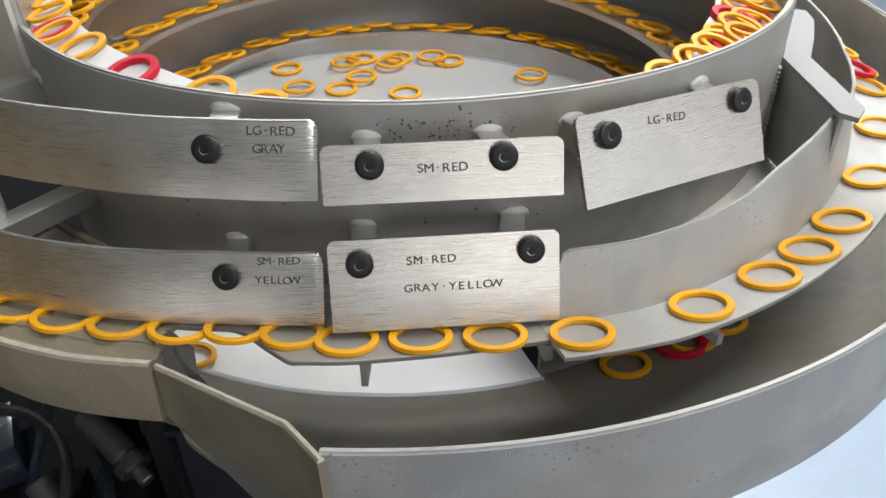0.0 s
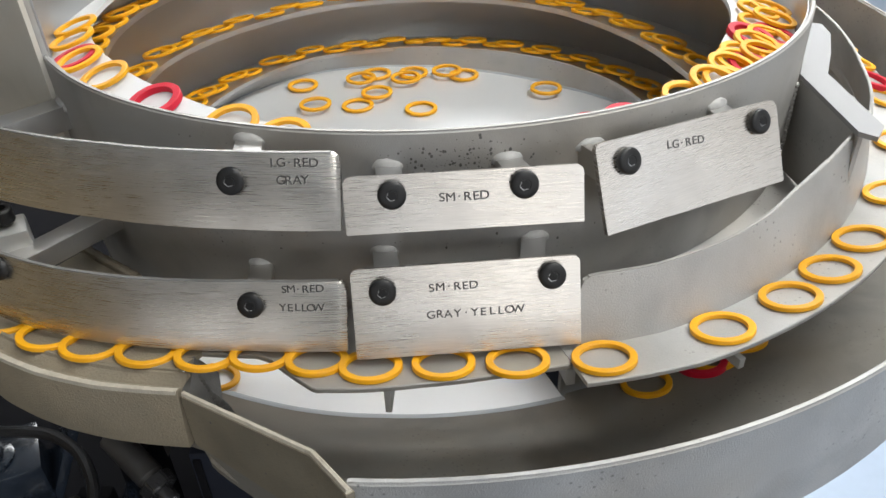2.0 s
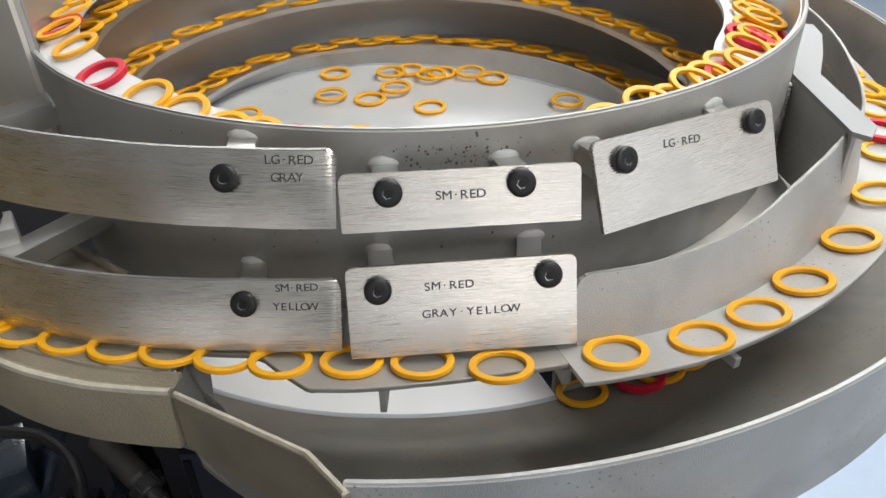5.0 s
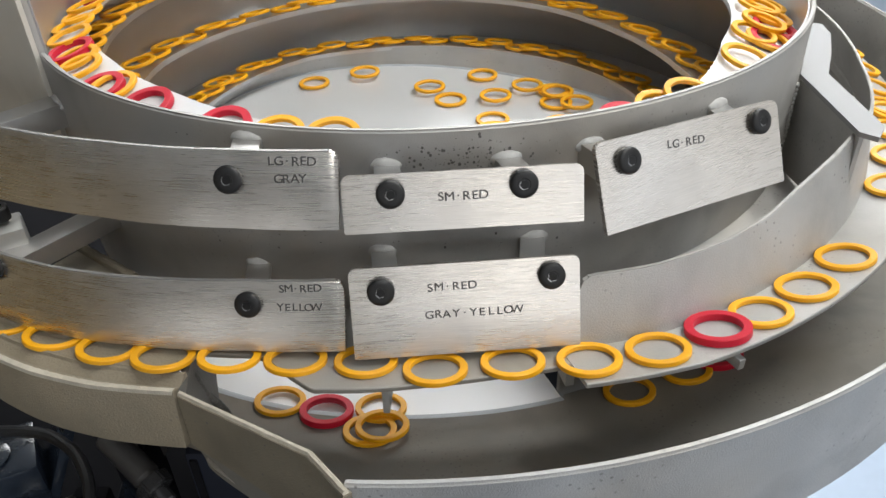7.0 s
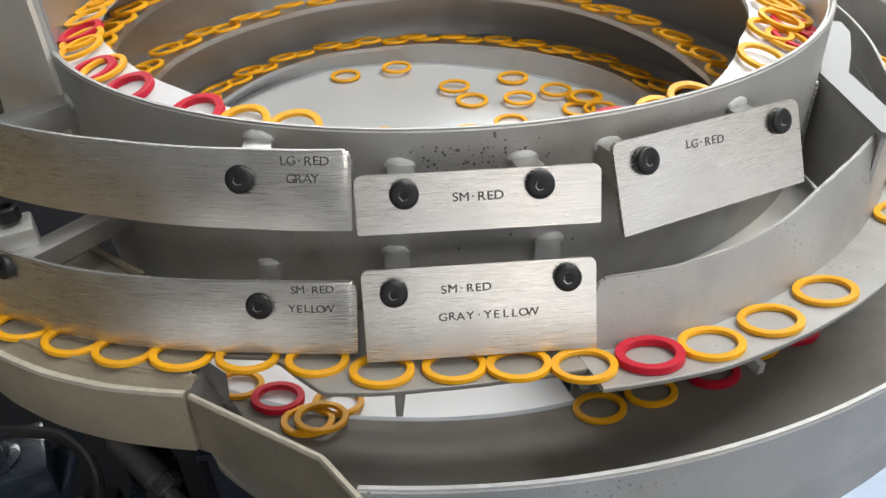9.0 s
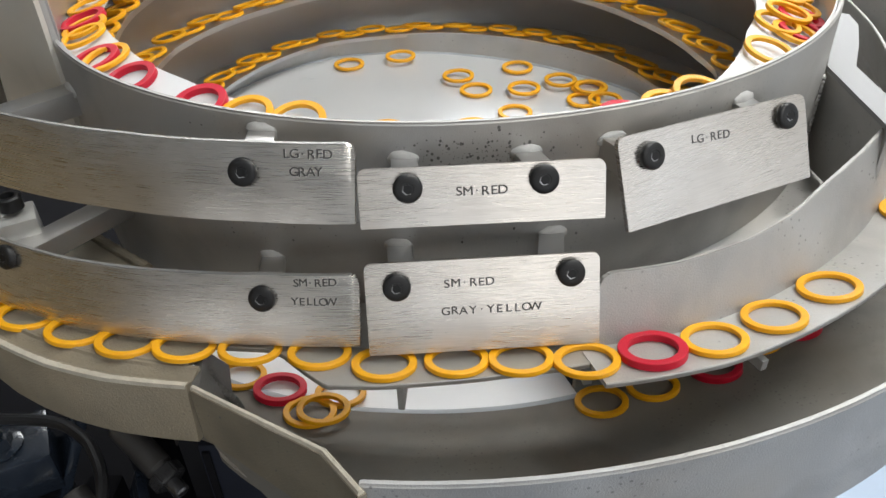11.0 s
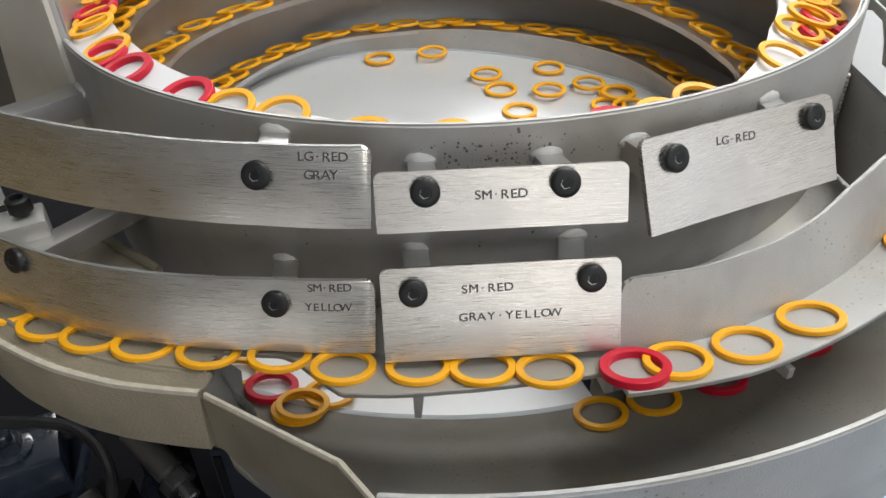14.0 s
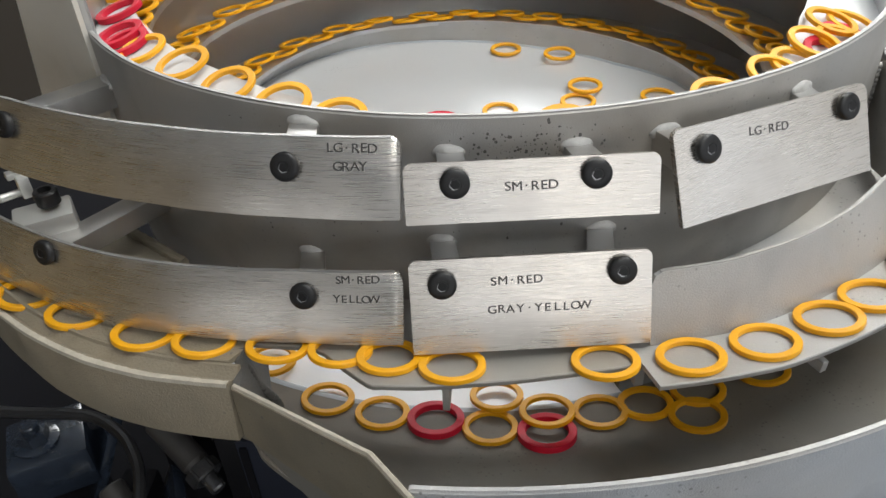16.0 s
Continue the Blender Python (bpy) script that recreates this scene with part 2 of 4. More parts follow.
def prism(bm, outline, depth, m):
    """An outline (u, v) drawn out by depth along the third axis, at the pose m."""
    lo = [bm.verts.new(m @ Vector((u, v, 0))) for u, v in outline]
    hi = [bm.verts.new(m @ Vector((u, v, depth))) for u, v in outline]
    n = len(outline)
    bm.faces.new(list(reversed(lo)))
    bm.faces.new(hi)
    for i in range(n):
        j = (i + 1) % n
        bm.faces.new((lo[i], lo[j], hi[j], hi[i]))
    return bm


def spin(bm, profile, m, n=24, closed=False):
    """A profile (r, z) turned round z, at the pose m."""
    rings = [[bm.verts.new(m @ Vector((r * math.cos(2 * math.pi * i / n), r * math.sin(2 * math.pi * i / n), z))) for i in range(n)] for r, z in profile]
    pairs = list(zip(rings, rings[1:])) + ([(rings[-1], rings[0])] if closed else [])
    for a, b in pairs:
        for i in range(n):
            j = (i + 1) % n
            bm.faces.new((a[i], a[j], b[j], b[i]))
    if not closed:
        bm.faces.new(list(reversed(rings[0])))
        bm.faces.new(rings[-1])
    return bm


def tube(bm, pts, r, n=10):
    rings = []
    for i, p in enumerate(pts):
        d = (Vector(pts[min(i + 1, len(pts) - 1)]) - Vector(pts[max(i - 1, 0)])).normalized()
        q = d.to_track_quat("Z", "Y").to_matrix()
        rings.append([bm.verts.new(Vector(p) + q @ Vector((r * math.cos(2 * math.pi * k / n), r * math.sin(2 * math.pi * k / n), 0))) for k in range(n)])
    for a, b in zip(rings, rings[1:]):
        for i in range(n):
            j = (i + 1) % n
            bm.faces.new((a[i], a[j], b[j], b[i]))
    bm.faces.new(list(reversed(rings[0])))
    bm.faces.new(rings[-1])
    return bm


def frame_at(origin, u, n):
    """A pose with x along u and z along n."""
    u, n = Vector(u).normalized(), Vector(n).normalized()
    v = n.cross(u)
    m = Matrix((u, v, n)).transposed().to_4x4()
    m.translation = Vector(origin)
    return m


def thing(name, label, category, place=(0, 0, 0), group="", kind=""):
    ob = new(name)
    ob.empty_display_size = 0.02
    ob.location = place
    return tagged(ob, label, category, group, kind)


# ---- room ----
x0, x1, y0, y1, top = ROOM
def slab(name, cx, cy, cz, sx, sy, sz, mat, label, category):
    bm = box(bmesh.new(), pose(cx, cy, cz), sx, sy, sz)
    return tagged(finish(name, bm, mat), label, category, kind="structure")


slab("floor", (x0 + x1) / 2, (y0 + y1) / 2, -0.05, x1 - x0 + 0.4, y1 - y0 + 0.4, 0.1, FLOOR, "pale blue grey sealed workshop floor", "floor")
slab("ceiling", (x0 + x1) / 2, (y0 + y1) / 2, top + 0.05, x1 - x0 + 0.4, y1 - y0 + 0.4, 0.1, CEIL, "plain white workshop ceiling", "ceiling")
slab("wall_north", (x0 + x1) / 2, y1 + 0.1, top / 2, x1 - x0, 0.2, top, GLOOM, "plain dark brown painted wall", "wall")
south = new("wall_south")
tagged(south, "plain grey painted wall with two added windows", "wall", kind="structure")
south.location = (0, y0 - 0.1, 0)
edges = [x0] + sorted(v for wx, wz, ww, wh, watts in ADDED_WINDOWS for v in (wx - ww / 2, wx + ww / 2)) + [x1]
for a, b in zip(edges[::2], edges[1::2]):
    part("wall_piece", box(bmesh.new(), pose((a + b) / 2, 0, top / 2), b - a, 0.2, top), PLASTER, south)
for k, (wx, wz, ww, wh, watts) in enumerate(ADDED_WINDOWS):
    for cz, sz in (((wz - wh / 2) / 2, wz - wh / 2), ((wz + wh / 2 + top) / 2, top - wz - wh / 2)):
        part("wall_piece", box(bmesh.new(), pose(wx, 0, cz), ww, 0.2, sz), PLASTER, south)
    win = tagged(new("window_" + str(k + 1)), "square unseen window with pale frame, added to brighten the plates", "window", kind="structure")
    win.location = (wx, y0 - 0.1, wz)
    for cx, cz, sx, sz in ((-ww / 2 + 0.03, 0, 0.06, wh), (ww / 2 - 0.03, 0, 0.06, wh), (0, wh / 2 - 0.03, ww - 0.12, 0.06), (0, -wh / 2 + 0.03, ww - 0.12, 0.06), (0, 0, 0.05, wh - 0.12)):
        part("window_frame", box(bmesh.new(), pose(cx, 0, cz), sx, 0.08, sz, 0.004), CEIL, win)
slab("wall_west", x0 - 0.1, (y0 + y1) / 2, top / 2, 0.2, y1 - y0 + 0.4, top, TAN, "plain tan painted wall", "wall")
sy0, sz0, sw, sh = SIDE
east = new("wall_east")
tagged(east, "plain grey painted wall with an added wide window", "wall", kind="structure")
east.location = (x1 + 0.1, 0, 0)
for cy, cz, ly, lz in (((y0 + sy0 - sw / 2) / 2, top / 2, sy0 - sw / 2 - y0, top), ((y1 + sy0 + sw / 2) / 2, top / 2, y1 - sy0 - sw / 2, top),
                       (sy0, (sz0 - sh / 2) / 2, sw, sz0 - sh / 2), (sy0, (sz0 + sh / 2 + top) / 2, sw, top - sz0 - sh / 2)):
    part("wall_piece", box(bmesh.new(), pose(0, cy, cz), 0.2, ly, lz), PLASTER, east)
win = tagged(new("window_3"), "wide unseen window with pale frame, added to brighten the plates", "window", kind="structure")
win.location = (x1 + 0.1, sy0, sz0)
for cy, cz, ly, lz in ((-sw / 2 + 0.03, 0, 0.06, sh), (sw / 2 - 0.03, 0, 0.06, sh), (0, sh / 2 - 0.03, sw - 0.12, 0.06), (0, -sh / 2 + 0.03, sw - 0.12, 0.06), (0, 0, 0.05, sh - 0.12)):
    part("window_frame", box(bmesh.new(), pose(0, cy, cz), 0.08, ly, lz, 0.004), CEIL, win)
# Made-up box, added to keep the background beside the feeder dark.
backdrop = thing("dark_backdrop", "dark brown box added as a backdrop beside the feeder", "cabinet", (-1.05, 1.0, 0))
part("backdrop_body", box(bmesh.new(), pose(0, 0, 0.85), 0.6, 1.5, 1.7, 0.008), GLOOM, backdrop)
part("backdrop_panel", box(bmesh.new(), pose(0.31, 0, 0.85), 0.02, 1.36, 1.56, 0.004), GLOOM, backdrop)
for lx, ly, sx, sy, watts, tone in LAMPS:
    lamp = thing("ceiling_light", "long white added ceiling light, out of view, with glowing diffuser", "ceiling light", (lx, ly, top), "ceiling lights")
    part("housing", box(bmesh.new(), pose(0, 0, -0.03), sx + 0.06, sy + 0.06, 0.06, 0.006), CEIL, lamp)
    part("diffuser", box(bmesh.new(), pose(0, 0, -0.066), sx, sy, 0.012), GLOW, lamp, "glowing white diffuser")

# ---- bowl ----
bowl = thing("feeder_bowl", "grey blasted steel vibratory feeder bowl with spiral tracks", "feeder bowl")
RO, RI = 0.2207, 0.2180


def rim_z(th):
    """Height of the bowl's rim; it steps up to a tall wall on one side."""
    if th < -53.2:
        s = min(1, (-53.2 - th) / 3.5)
        return 1.284 + 0.012 * s * s + min(0.07, max(0, -54.2 - th) * 0.028)
    return 1.284


def wall_profile(th):
    z = rim_z(th)
    low = 1.1955 if -31 < th < 17.4 else 1.168      # the return window
    return [(RI, low), (RO, low), (RO, z - 0.0008), (RO - 0.0008, z), (RI + 0.0008, z), (RI, z - 0.0008)]


part("wall", sweep(-180, 180, 240, wall_profile), WALL, bowl)
part("inner_face", sweep(-180, 180, 180, lambda th: [(RI - 0.0010, 1.168), (RI - 0.0002, 1.168), (RI - 0.0002, rim_z(th) - 0.0016), (RI - 0.0010, rim_z(th) - 0.0016)]), INNER, bowl, "dark satin inner face")
part("rim_edge", sweep(-52.8, 110, 120, lambda th: [(RI + 0.0004, rim_z(th) - 0.001), (RO - 0.0004, rim_z(th) - 0.001), (RO - 0.0006, rim_z(th) + 0.0004), (RI + 0.0006, rim_z(th) + 0.0004)]), EDGE, bowl, "bright worn steel edge")

# flat sheet that carries the tall side of the wall on outwards
side_at = Vector((CX + RO * math.sin(radians(-54)), CY - RO * math.cos(radians(-54)), 0))
sheet = frame_at(side_at, (-0.85, 0.53, 0), (-0.53, -0.85, 0))
up_sign = 1 if (sheet.to_3x3() @ Vector((0, 1, 0))).z > 0 else -1
part("side_sheet", prism(bmesh.new(), [(0.0, up_sign * 1.236), (0.0618, up_sign * 1.236), (0.0505, up_sign * 1.291), (0.0400, up_sign * 1.356), (0.0015, up_sign * 1.356), (0.0004, up_sign * 1.300)], 0.0025, sheet), SHEET, bowl, "pale matt sheet")

# spiral tracks inside: inner radius by angle from the back, height by angle
def inner_track(name, th0, th1, rows, height, mat, lip=0.004, label="", lean=11.0):
    """th is measured from the back, clockwise seen from above."""
    def prof(th):
        b = 180 - th
        r, z = lerp(rows, b), lerp(height, b)
        d = (RI + 0.0002 - r) * math.tan(radians(lean))     # the track leans outwards
        return [(r, z - lip), (r + 0.0016, z - lip), (RI + 0.0002, z - d - 0.0035), (RI + 0.0002, z - d), (r, z)]
    return part(name, sweep(180 - th1, 180 - th0, 160, prof), mat, bowl, label)


A_R = [(-180, 0.189), (-143, 0.1872), (-125, 0.189), (-110, 0.1955), (-98, 0.199), (-80, 0.202), (0, 0.198), (90, 0.180), (121, 0.1815), (131, 0.1887), (143, 0.1975), (180, 0.196)]
A_Z = [(-180, 1.2660), (-157, 1.270), (-143, 1.2728), (-120, 1.273), (-60, 1.271), (60, 1.268), (120, 1.2700), (130, 1.2690), (143, 1.2675), (157, 1.2655), (180, 1.2650)]
TR_A = inner_track("top_track", -180, 180, A_R, A_Z, LINING, 0.003, "white lined top track", 15.0)


def drum(name, rows_top, z_top, rows_low, z_low, mat, th0=-180, th1=180):
    """A sheet between two edges that run round the bowl."""
    def prof(th):
        b = 180 - th
        return [(lerp(rows_low, b), z_low), (lerp(rows_low, b) + 0.002, z_low), (lerp(rows_top, b) + 0.002, z_top), (lerp(rows_top, b), z_top)]
    return part(name, sweep(180 - th1, 180 - th0, 160, prof), mat, bowl)


B0_R = [(-180, 0.192), (-104, 0.1937), (-78, 0.1955), (-40, 0.197), (0, 0.198), (60, 0.2), (180, 0.2)]
B_R = [(-180, 0.18), (-90, 0.1892), (-79, 0.1904), (-66, 0.187), (-49, 0.1815), (-34, 0.1803), (0, 0.173), (34, 0.1656), (50, 0.1603), (62, 0.1588), (74, 0.1603), (88, 0.1644), (96, 0.17), (180, 0.175)]
C_R = [(-180, 0.165), (-54, 0.173), (-36, 0.1737), (-20, 0.1645), (-2, 0.160), (13, 0.155), (31, 0.1535), (60, 0.1555), (180, 0.16)]
F_R = [(-180, 0.165), (-130, 0.180), (-58, 0.188), (-49, 0.186), (-40, 0.1825), (-32, 0.1780), (-24, 0.1710), (-19, 0.1665), (-8, 0.1585), (7, 0.1500), (18, 0.1460), (30, 0.1445), (46, 0.1460), (64, 0.1580), (130, 0.160), (180, 0.165)]
inner_track("second_track", -150, 60, B0_R, [(-180, 1.256), (60, 1.256)], STEEL_SMOOTH, 0.004)
inner_track("third_track", -180, 180, B_R, [(-180, 1.218), (180, 1.218)], STEEL_SMOOTH, 0.004)
inner_track("fourth_track", -128, 128, C_R, [(-180, 1.180), (180, 1.180)], STEEL_SMOOTH, 0.003)
drum("lower_skirt", C_R, 1.179, F_R, 1.163, STEEL, -128, 128)


def floor_edge(th):
    """Radius of the dished floor, cut back where it opens to the return window."""
    return 0.056 if -46 < th < 17.5 else lerp(F_R, back(th))


def floor_profile():
    bm = bmesh.new()
    n, rings = 120, []
    for k in range(7):
        f = 1 - k / 6
        row = []
        for i in range(n):
            th = -180 + 360 * i / n
            r = floor_edge(th) * f
            row.append(bm.verts.new(at(th, r + (0.004 if k == 0 else 0), 1.1634 + 0.0010 * (1 - f * f))))
        rings.append(row)
    for a, b in zip(rings, rings[1:-1]):
        for i in range(n):
            j = (i + 1) % n
            bm.faces.new((a[i], a[j], b[j], b[i]))
    c = bm.verts.new(at(0, 0, 1.1644))
    for i in range(n):
        bm.faces.new((rings[-2][i], rings[-2][(i + 1) % n], c))
    g = bmesh.ops.extrude_face_region(bm, geom=bm.faces[:])
    for v in g["geom"]:
        if isinstance(v, bmesh.types.BMVert):
            v.co.z -= 0.004
    for v in rings[-1]:
        bm.verts.remove(v)
    return bm


part("bowl_floor", floor_profile(), FLOOR_STEEL, bowl, "smooth bright dished floor")
part("floor_seam", sweep(18, 313.5, 160, lambda th: [(lerp(F_R, back(th)) - 0.002, 1.1634), (lerp(F_R, back(th)), 1.1634), (lerp(F_R, back(th)), 1.1646), (lerp(F_R, back(th)) - 0.0008, 1.1646)]), ROLLED, bowl, "polished weld seam")
# pale lining of the drum below the outer track, and the bare drum round the rest
EDGE_R = [(-46, 0.2330), (-28, 0.2287), (-21, 0.2268), (-15, 0.2257), (-9, 0.2241), (-5, 0.2228), (5, 0.2220), (17.5, 0.2222), (150, 0.2236)]
part("window_floor", sweep(-46, 17.5, 60, lambda th: [(0.060, 1.124), (lerp(EDGE_R, th), 1.129), (lerp(EDGE_R, th), 1.1352), (0.200, 1.1318), (0.060, 1.1295)]), WHITE, bowl, "white lined floor behind the return window")
part("window_riser", sweep(-46, 17.5, 60, lambda th: [(0.0565, 1.122), (0.0596, 1.122), (0.0596, 1.1605), (0.0565, 1.1605)]), STEEL_SMOOTH, bowl)
part("floor_apron", sweep(17.8, 313.7, 160, lambda th: [(0.128, 1.1585), (0.2182, 1.1585), (0.2182, 1.1612), (0.128, 1.1612)]), STEEL_SMOOTH, bowl)
part("lower_drum", sweep(17.5, 314, 160, lambda th: [(0.217, 1.128), (0.2200, 1.128), (0.2200, 1.1675), (0.217, 1.1675)]), WORN, bowl)

# pits in the blasted wall: flat discs with the pits' shade in their colour
rng = random.Random(11)
pits = bmesh.new()
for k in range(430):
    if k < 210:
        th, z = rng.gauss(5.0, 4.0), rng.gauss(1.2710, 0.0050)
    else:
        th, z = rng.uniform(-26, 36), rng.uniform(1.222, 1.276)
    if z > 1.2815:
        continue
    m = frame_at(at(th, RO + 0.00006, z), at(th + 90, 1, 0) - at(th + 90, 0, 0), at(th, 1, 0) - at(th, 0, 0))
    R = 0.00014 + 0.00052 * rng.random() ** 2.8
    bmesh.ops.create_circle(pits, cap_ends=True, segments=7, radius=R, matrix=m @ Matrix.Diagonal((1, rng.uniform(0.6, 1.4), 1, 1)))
tagged(part("pitting", pits, PIT_SHADE_DIRT, bowl), "flat dark discs coloured as shaded pits in the blasted steel", kind="stuff")

# ---- outer track ----
outer = thing("outer_track", "grey blasted steel outer sorting track tilted towards the bowl", "sorting track")
# left of the break the track widens outwards
IN_R = [(-60, 0.300), (-46, 0.292), (-40, 0.2855), (-33, 0.276), (-22, 0.2645), (-15, 0.2575), (-6.8, 0.2545), (0, 0.2560), (8, 0.2575), (14, 0.2605), (22, 0.2645), (150, 0.2655)]
IN_Z = [(-60, 1.1985), (-20, 1.2005), (0, 1.202), (20, 1.2045), (55, 1.2055), (80, 1.212), (110, 1.224), (150, 1.232)]


TILT_A = [(56, 14.5), (70, 2.0), (82, -14.0), (110, -20.0)]     # the track rolls over to lean outwards


def track_rz(th, s):
    """Radius and height at s metres out from the track's inner edge."""
    a = radians(lerp(TILT_A, th))
    return lerp(IN_R, th) + 0.0122 + (s - 0.0126) * math.cos(a), lerp(IN_Z, th) + 0.00315 + (s - 0.0126) * math.sin(a)


def track_profile(width, thick=0.0022):
    def prof(th):
        w = lerp(width, th) if isinstance(width, list) else width
        (ra, za), (rb, zb) = track_rz(th, -0.004), track_rz(th, w)
        return [(ra, za - thick), (rb + 0.0004, zb - thick), (rb + 0.0004, zb - 0.0004), (rb, zb), (ra, za)]
    return prof


part("track_plate", sweep(12.9, 125, 150, track_profile(0.0262)), STEEL, outer)
part("track_plate", sweep(-20, 12.85, 60, track_profile([(-20, 0.0005), (-14.5, 0.0010), (-13.0, 0.0035), (-7.6, 0.0247), (-3.9, 0.0222), (0.4, 0.0178), (5.8, 0.0145), (11.3, 0.0120), (12.8, 0.0112)])), DIRTY, outer)
part("track_plate", sweep(-62, -19.6, 60, track_profile([(-62, 0.0062), (-46, 0.0077), (-39, 0.0115), (-32, 0.0166), (-26.7, 0.0172), (-22, 0.0160), (-19.6, 0.0152)])), CAST, outer)
# web that joins track and bowl
part("web", sweep(12.8, 60, 80, lambda th: [(RO + 0.0002, 1.1935), (lerp(IN_R, th) - 0.001, lerp(IN_Z, th) - 0.0065), (lerp(IN_R, th) - 0.001, lerp(IN_Z, th) - 0.0035), (RO + 0.0002, 1.197)]), STEEL, outer)
part("web", sweep(-26, 12.7, 60, lambda th: [(RO + 0.0002, 1.1955), (lerp(IN_R, th) - 0.0045, lerp(IN_Z, th) - 0.0060), (lerp(IN_R, th) - 0.0045, lerp(IN_Z, th) - 0.0035), (RO + 0.0002, 1.1985)]), STEEL, outer)
# low wall behind the track
LW_TOP = [(15, 1.2295), (16.2, 1.2308), (30, 1.2312), (36, 1.2332), (41, 1.2370), (47, 1.2430), (51, 1.2500), (57, 1.2470), (66, 1.2430), (75, 1.2425), (110, 1.253), (150, 1.260)]


def low_wall(th):
    z = lerp(LW_TOP, th)
    z -= 0.006 * max(0, 1 - (th - 14.6) / 1.1) ** 2
    r, zb = lerp(IN_R, th), lerp(IN_Z, th) - 0.001
    rt = r - (z - zb) * math.tan(radians(lerp([(14, 21), (41, 20), (46, 15.5), (51, 8.5), (57, 8.5), (66, 11), (76, 14), (150, 14)], th)))
    return [(r - 0.0018, zb), (r, zb), (rt, z), (rt - 0.0018, z)]


part("track_wall", sweep(14.6, 125, 150, low_wall), STEEL, outer)
part("track_wall_edge", sweep(15.8, 125, 120, lambda th: [(low_wall(th)[2][0] - 0.0017, low_wall(th)[2][1] - 0.0003), (low_wall(th)[2][0] - 0.0001, low_wall(th)[2][1] - 0.0003), (low_wall(th)[2][0] - 0.0003, low_wall(th)[2][1] + 0.0004), (low_wall(th)[2][0] - 0.0015, low_wall(th)[2][1] + 0.0004)]), EDGE, outer, "bright worn steel edge")
# brackets under the track
def radial_bar(th, r0, r1, z0, z1, width, mat, parent, name):
    m = frame_at(at(th, (r0 + r1) / 2, (z0 + z1) / 2), at(th + 90, 1, 0) - at(th + 90, 0, 0), (0, 0, 1))
    return part(name, box(bmesh.new(), m, width, abs(r1 - r0), abs(z1 - z0), 0.0004), mat, parent)


radial_bar(-2.2, 0.262, 0.2735, 1.191, 1.2030, 0.0026, STEEL, outer, "bracket")
radial_bar(26.0, 0.266, 0.2895, 1.1985, 1.2035, 0.0030, STEEL, outer, "bracket")
radial_bar(12.9, 0.2575, 0.2705, 1.1945, 1.2025, 0.0036, STEEL, outer, "bracket")
radial_bar(60, 0.266, 0.2895, 1.1985, 1.2035, 0.0030, STEEL, outer, "bracket")

# thick rounded outer lip left of the break, with its skirt
LIP_IN = [(-62, 0.3060), (-46, 0.2995), (-39, 0.2958), (-32, 0.2912), (-26.7, 0.2860), (-22, 0.2800), (-18.8, 0.2760)]
LIP_R = [(-62, 0.3165), (-46, 0.3090), (-36.5, 0.3047), (-30.1, 0.3006), (-25.2, 0.2950), (-21.8, 0.2898), (-18.6, 0.2852)]
SKIRT_R = [(-62, 0.3170), (-46, 0.3085), (-39.6, 0.3061), (-35.3, 0.3052), (-31.9, 0.3033), (-29, 0.3012), (-25, 0.2965), (-18.6, 0.2872)]


def lip_profile(th):
    """A shallow step up from the track, a dished top with a bead at its outer edge, and the skirt."""
    r, i, k = lerp(LIP_R, th), lerp(LIP_IN, th), lerp(SKIRT_R, th)
    z = lerp([(-62, 1.2020), (-30, 1.2022), (-18.6, 1.2002)], th)
    b = lerp([(-62, 1.178), (-40, 1.1760), (-29, 1.1745), (-19, 1.1715)], th)
    w = r - i
    return [(i, z - 0.006), (i, z + 0.0022), (i + 0.0003, z + 0.0027), (i + 0.0014, z + 0.0026), (i + 0.0021, z + 0.0014), (i + 0.60 * w, z - 0.0004), (i + 0.74 * w, z + 0.0006), (r - 0.0008, z + 0.0005), (r, z - 0.0006),
            (k, b), (k - 0.003, b), (r - 0.004, z - 0.012)]


guard = thing("track_guard", "tan grey blasted guard with rounded lip beside the track", "guard")
part("lip", sweep(-62, -18.8, 90, lip_profile), CAST, guard)
part("lip_edge", sweep(-62, -18.9, 200, lambda th: [(lip_profile(th)[6][0] - 0.0002 + 0.0003 * noise.noise((th * 2.1, 0, 0)), lip_profile(th)[6][1] - 0.0002), (lip_profile(th)[8][0] + 0.0001, lip_profile(th)[8][1] - 0.0004),
                                                        (lip_profile(th)[7][0] + 0.0006, lip_profile(th)[7][1] + 0.0003 + 0.0003 * noise.noise((th * 2.7, 3, 0))), (lip_profile(th)[6][0] + 0.0008, lip_profile(th)[6][1] + 0.0003 + 0.0003 * noise.noise((th * 3.3, 7, 0)))]), CHALK, guard, "chalky worn edge")
P_END = [at(-18.6, 0.2852, 1.1985), at(-6.4, 0.3085, 1.2060), at(-3.2, 0.3300, 1.2146)]


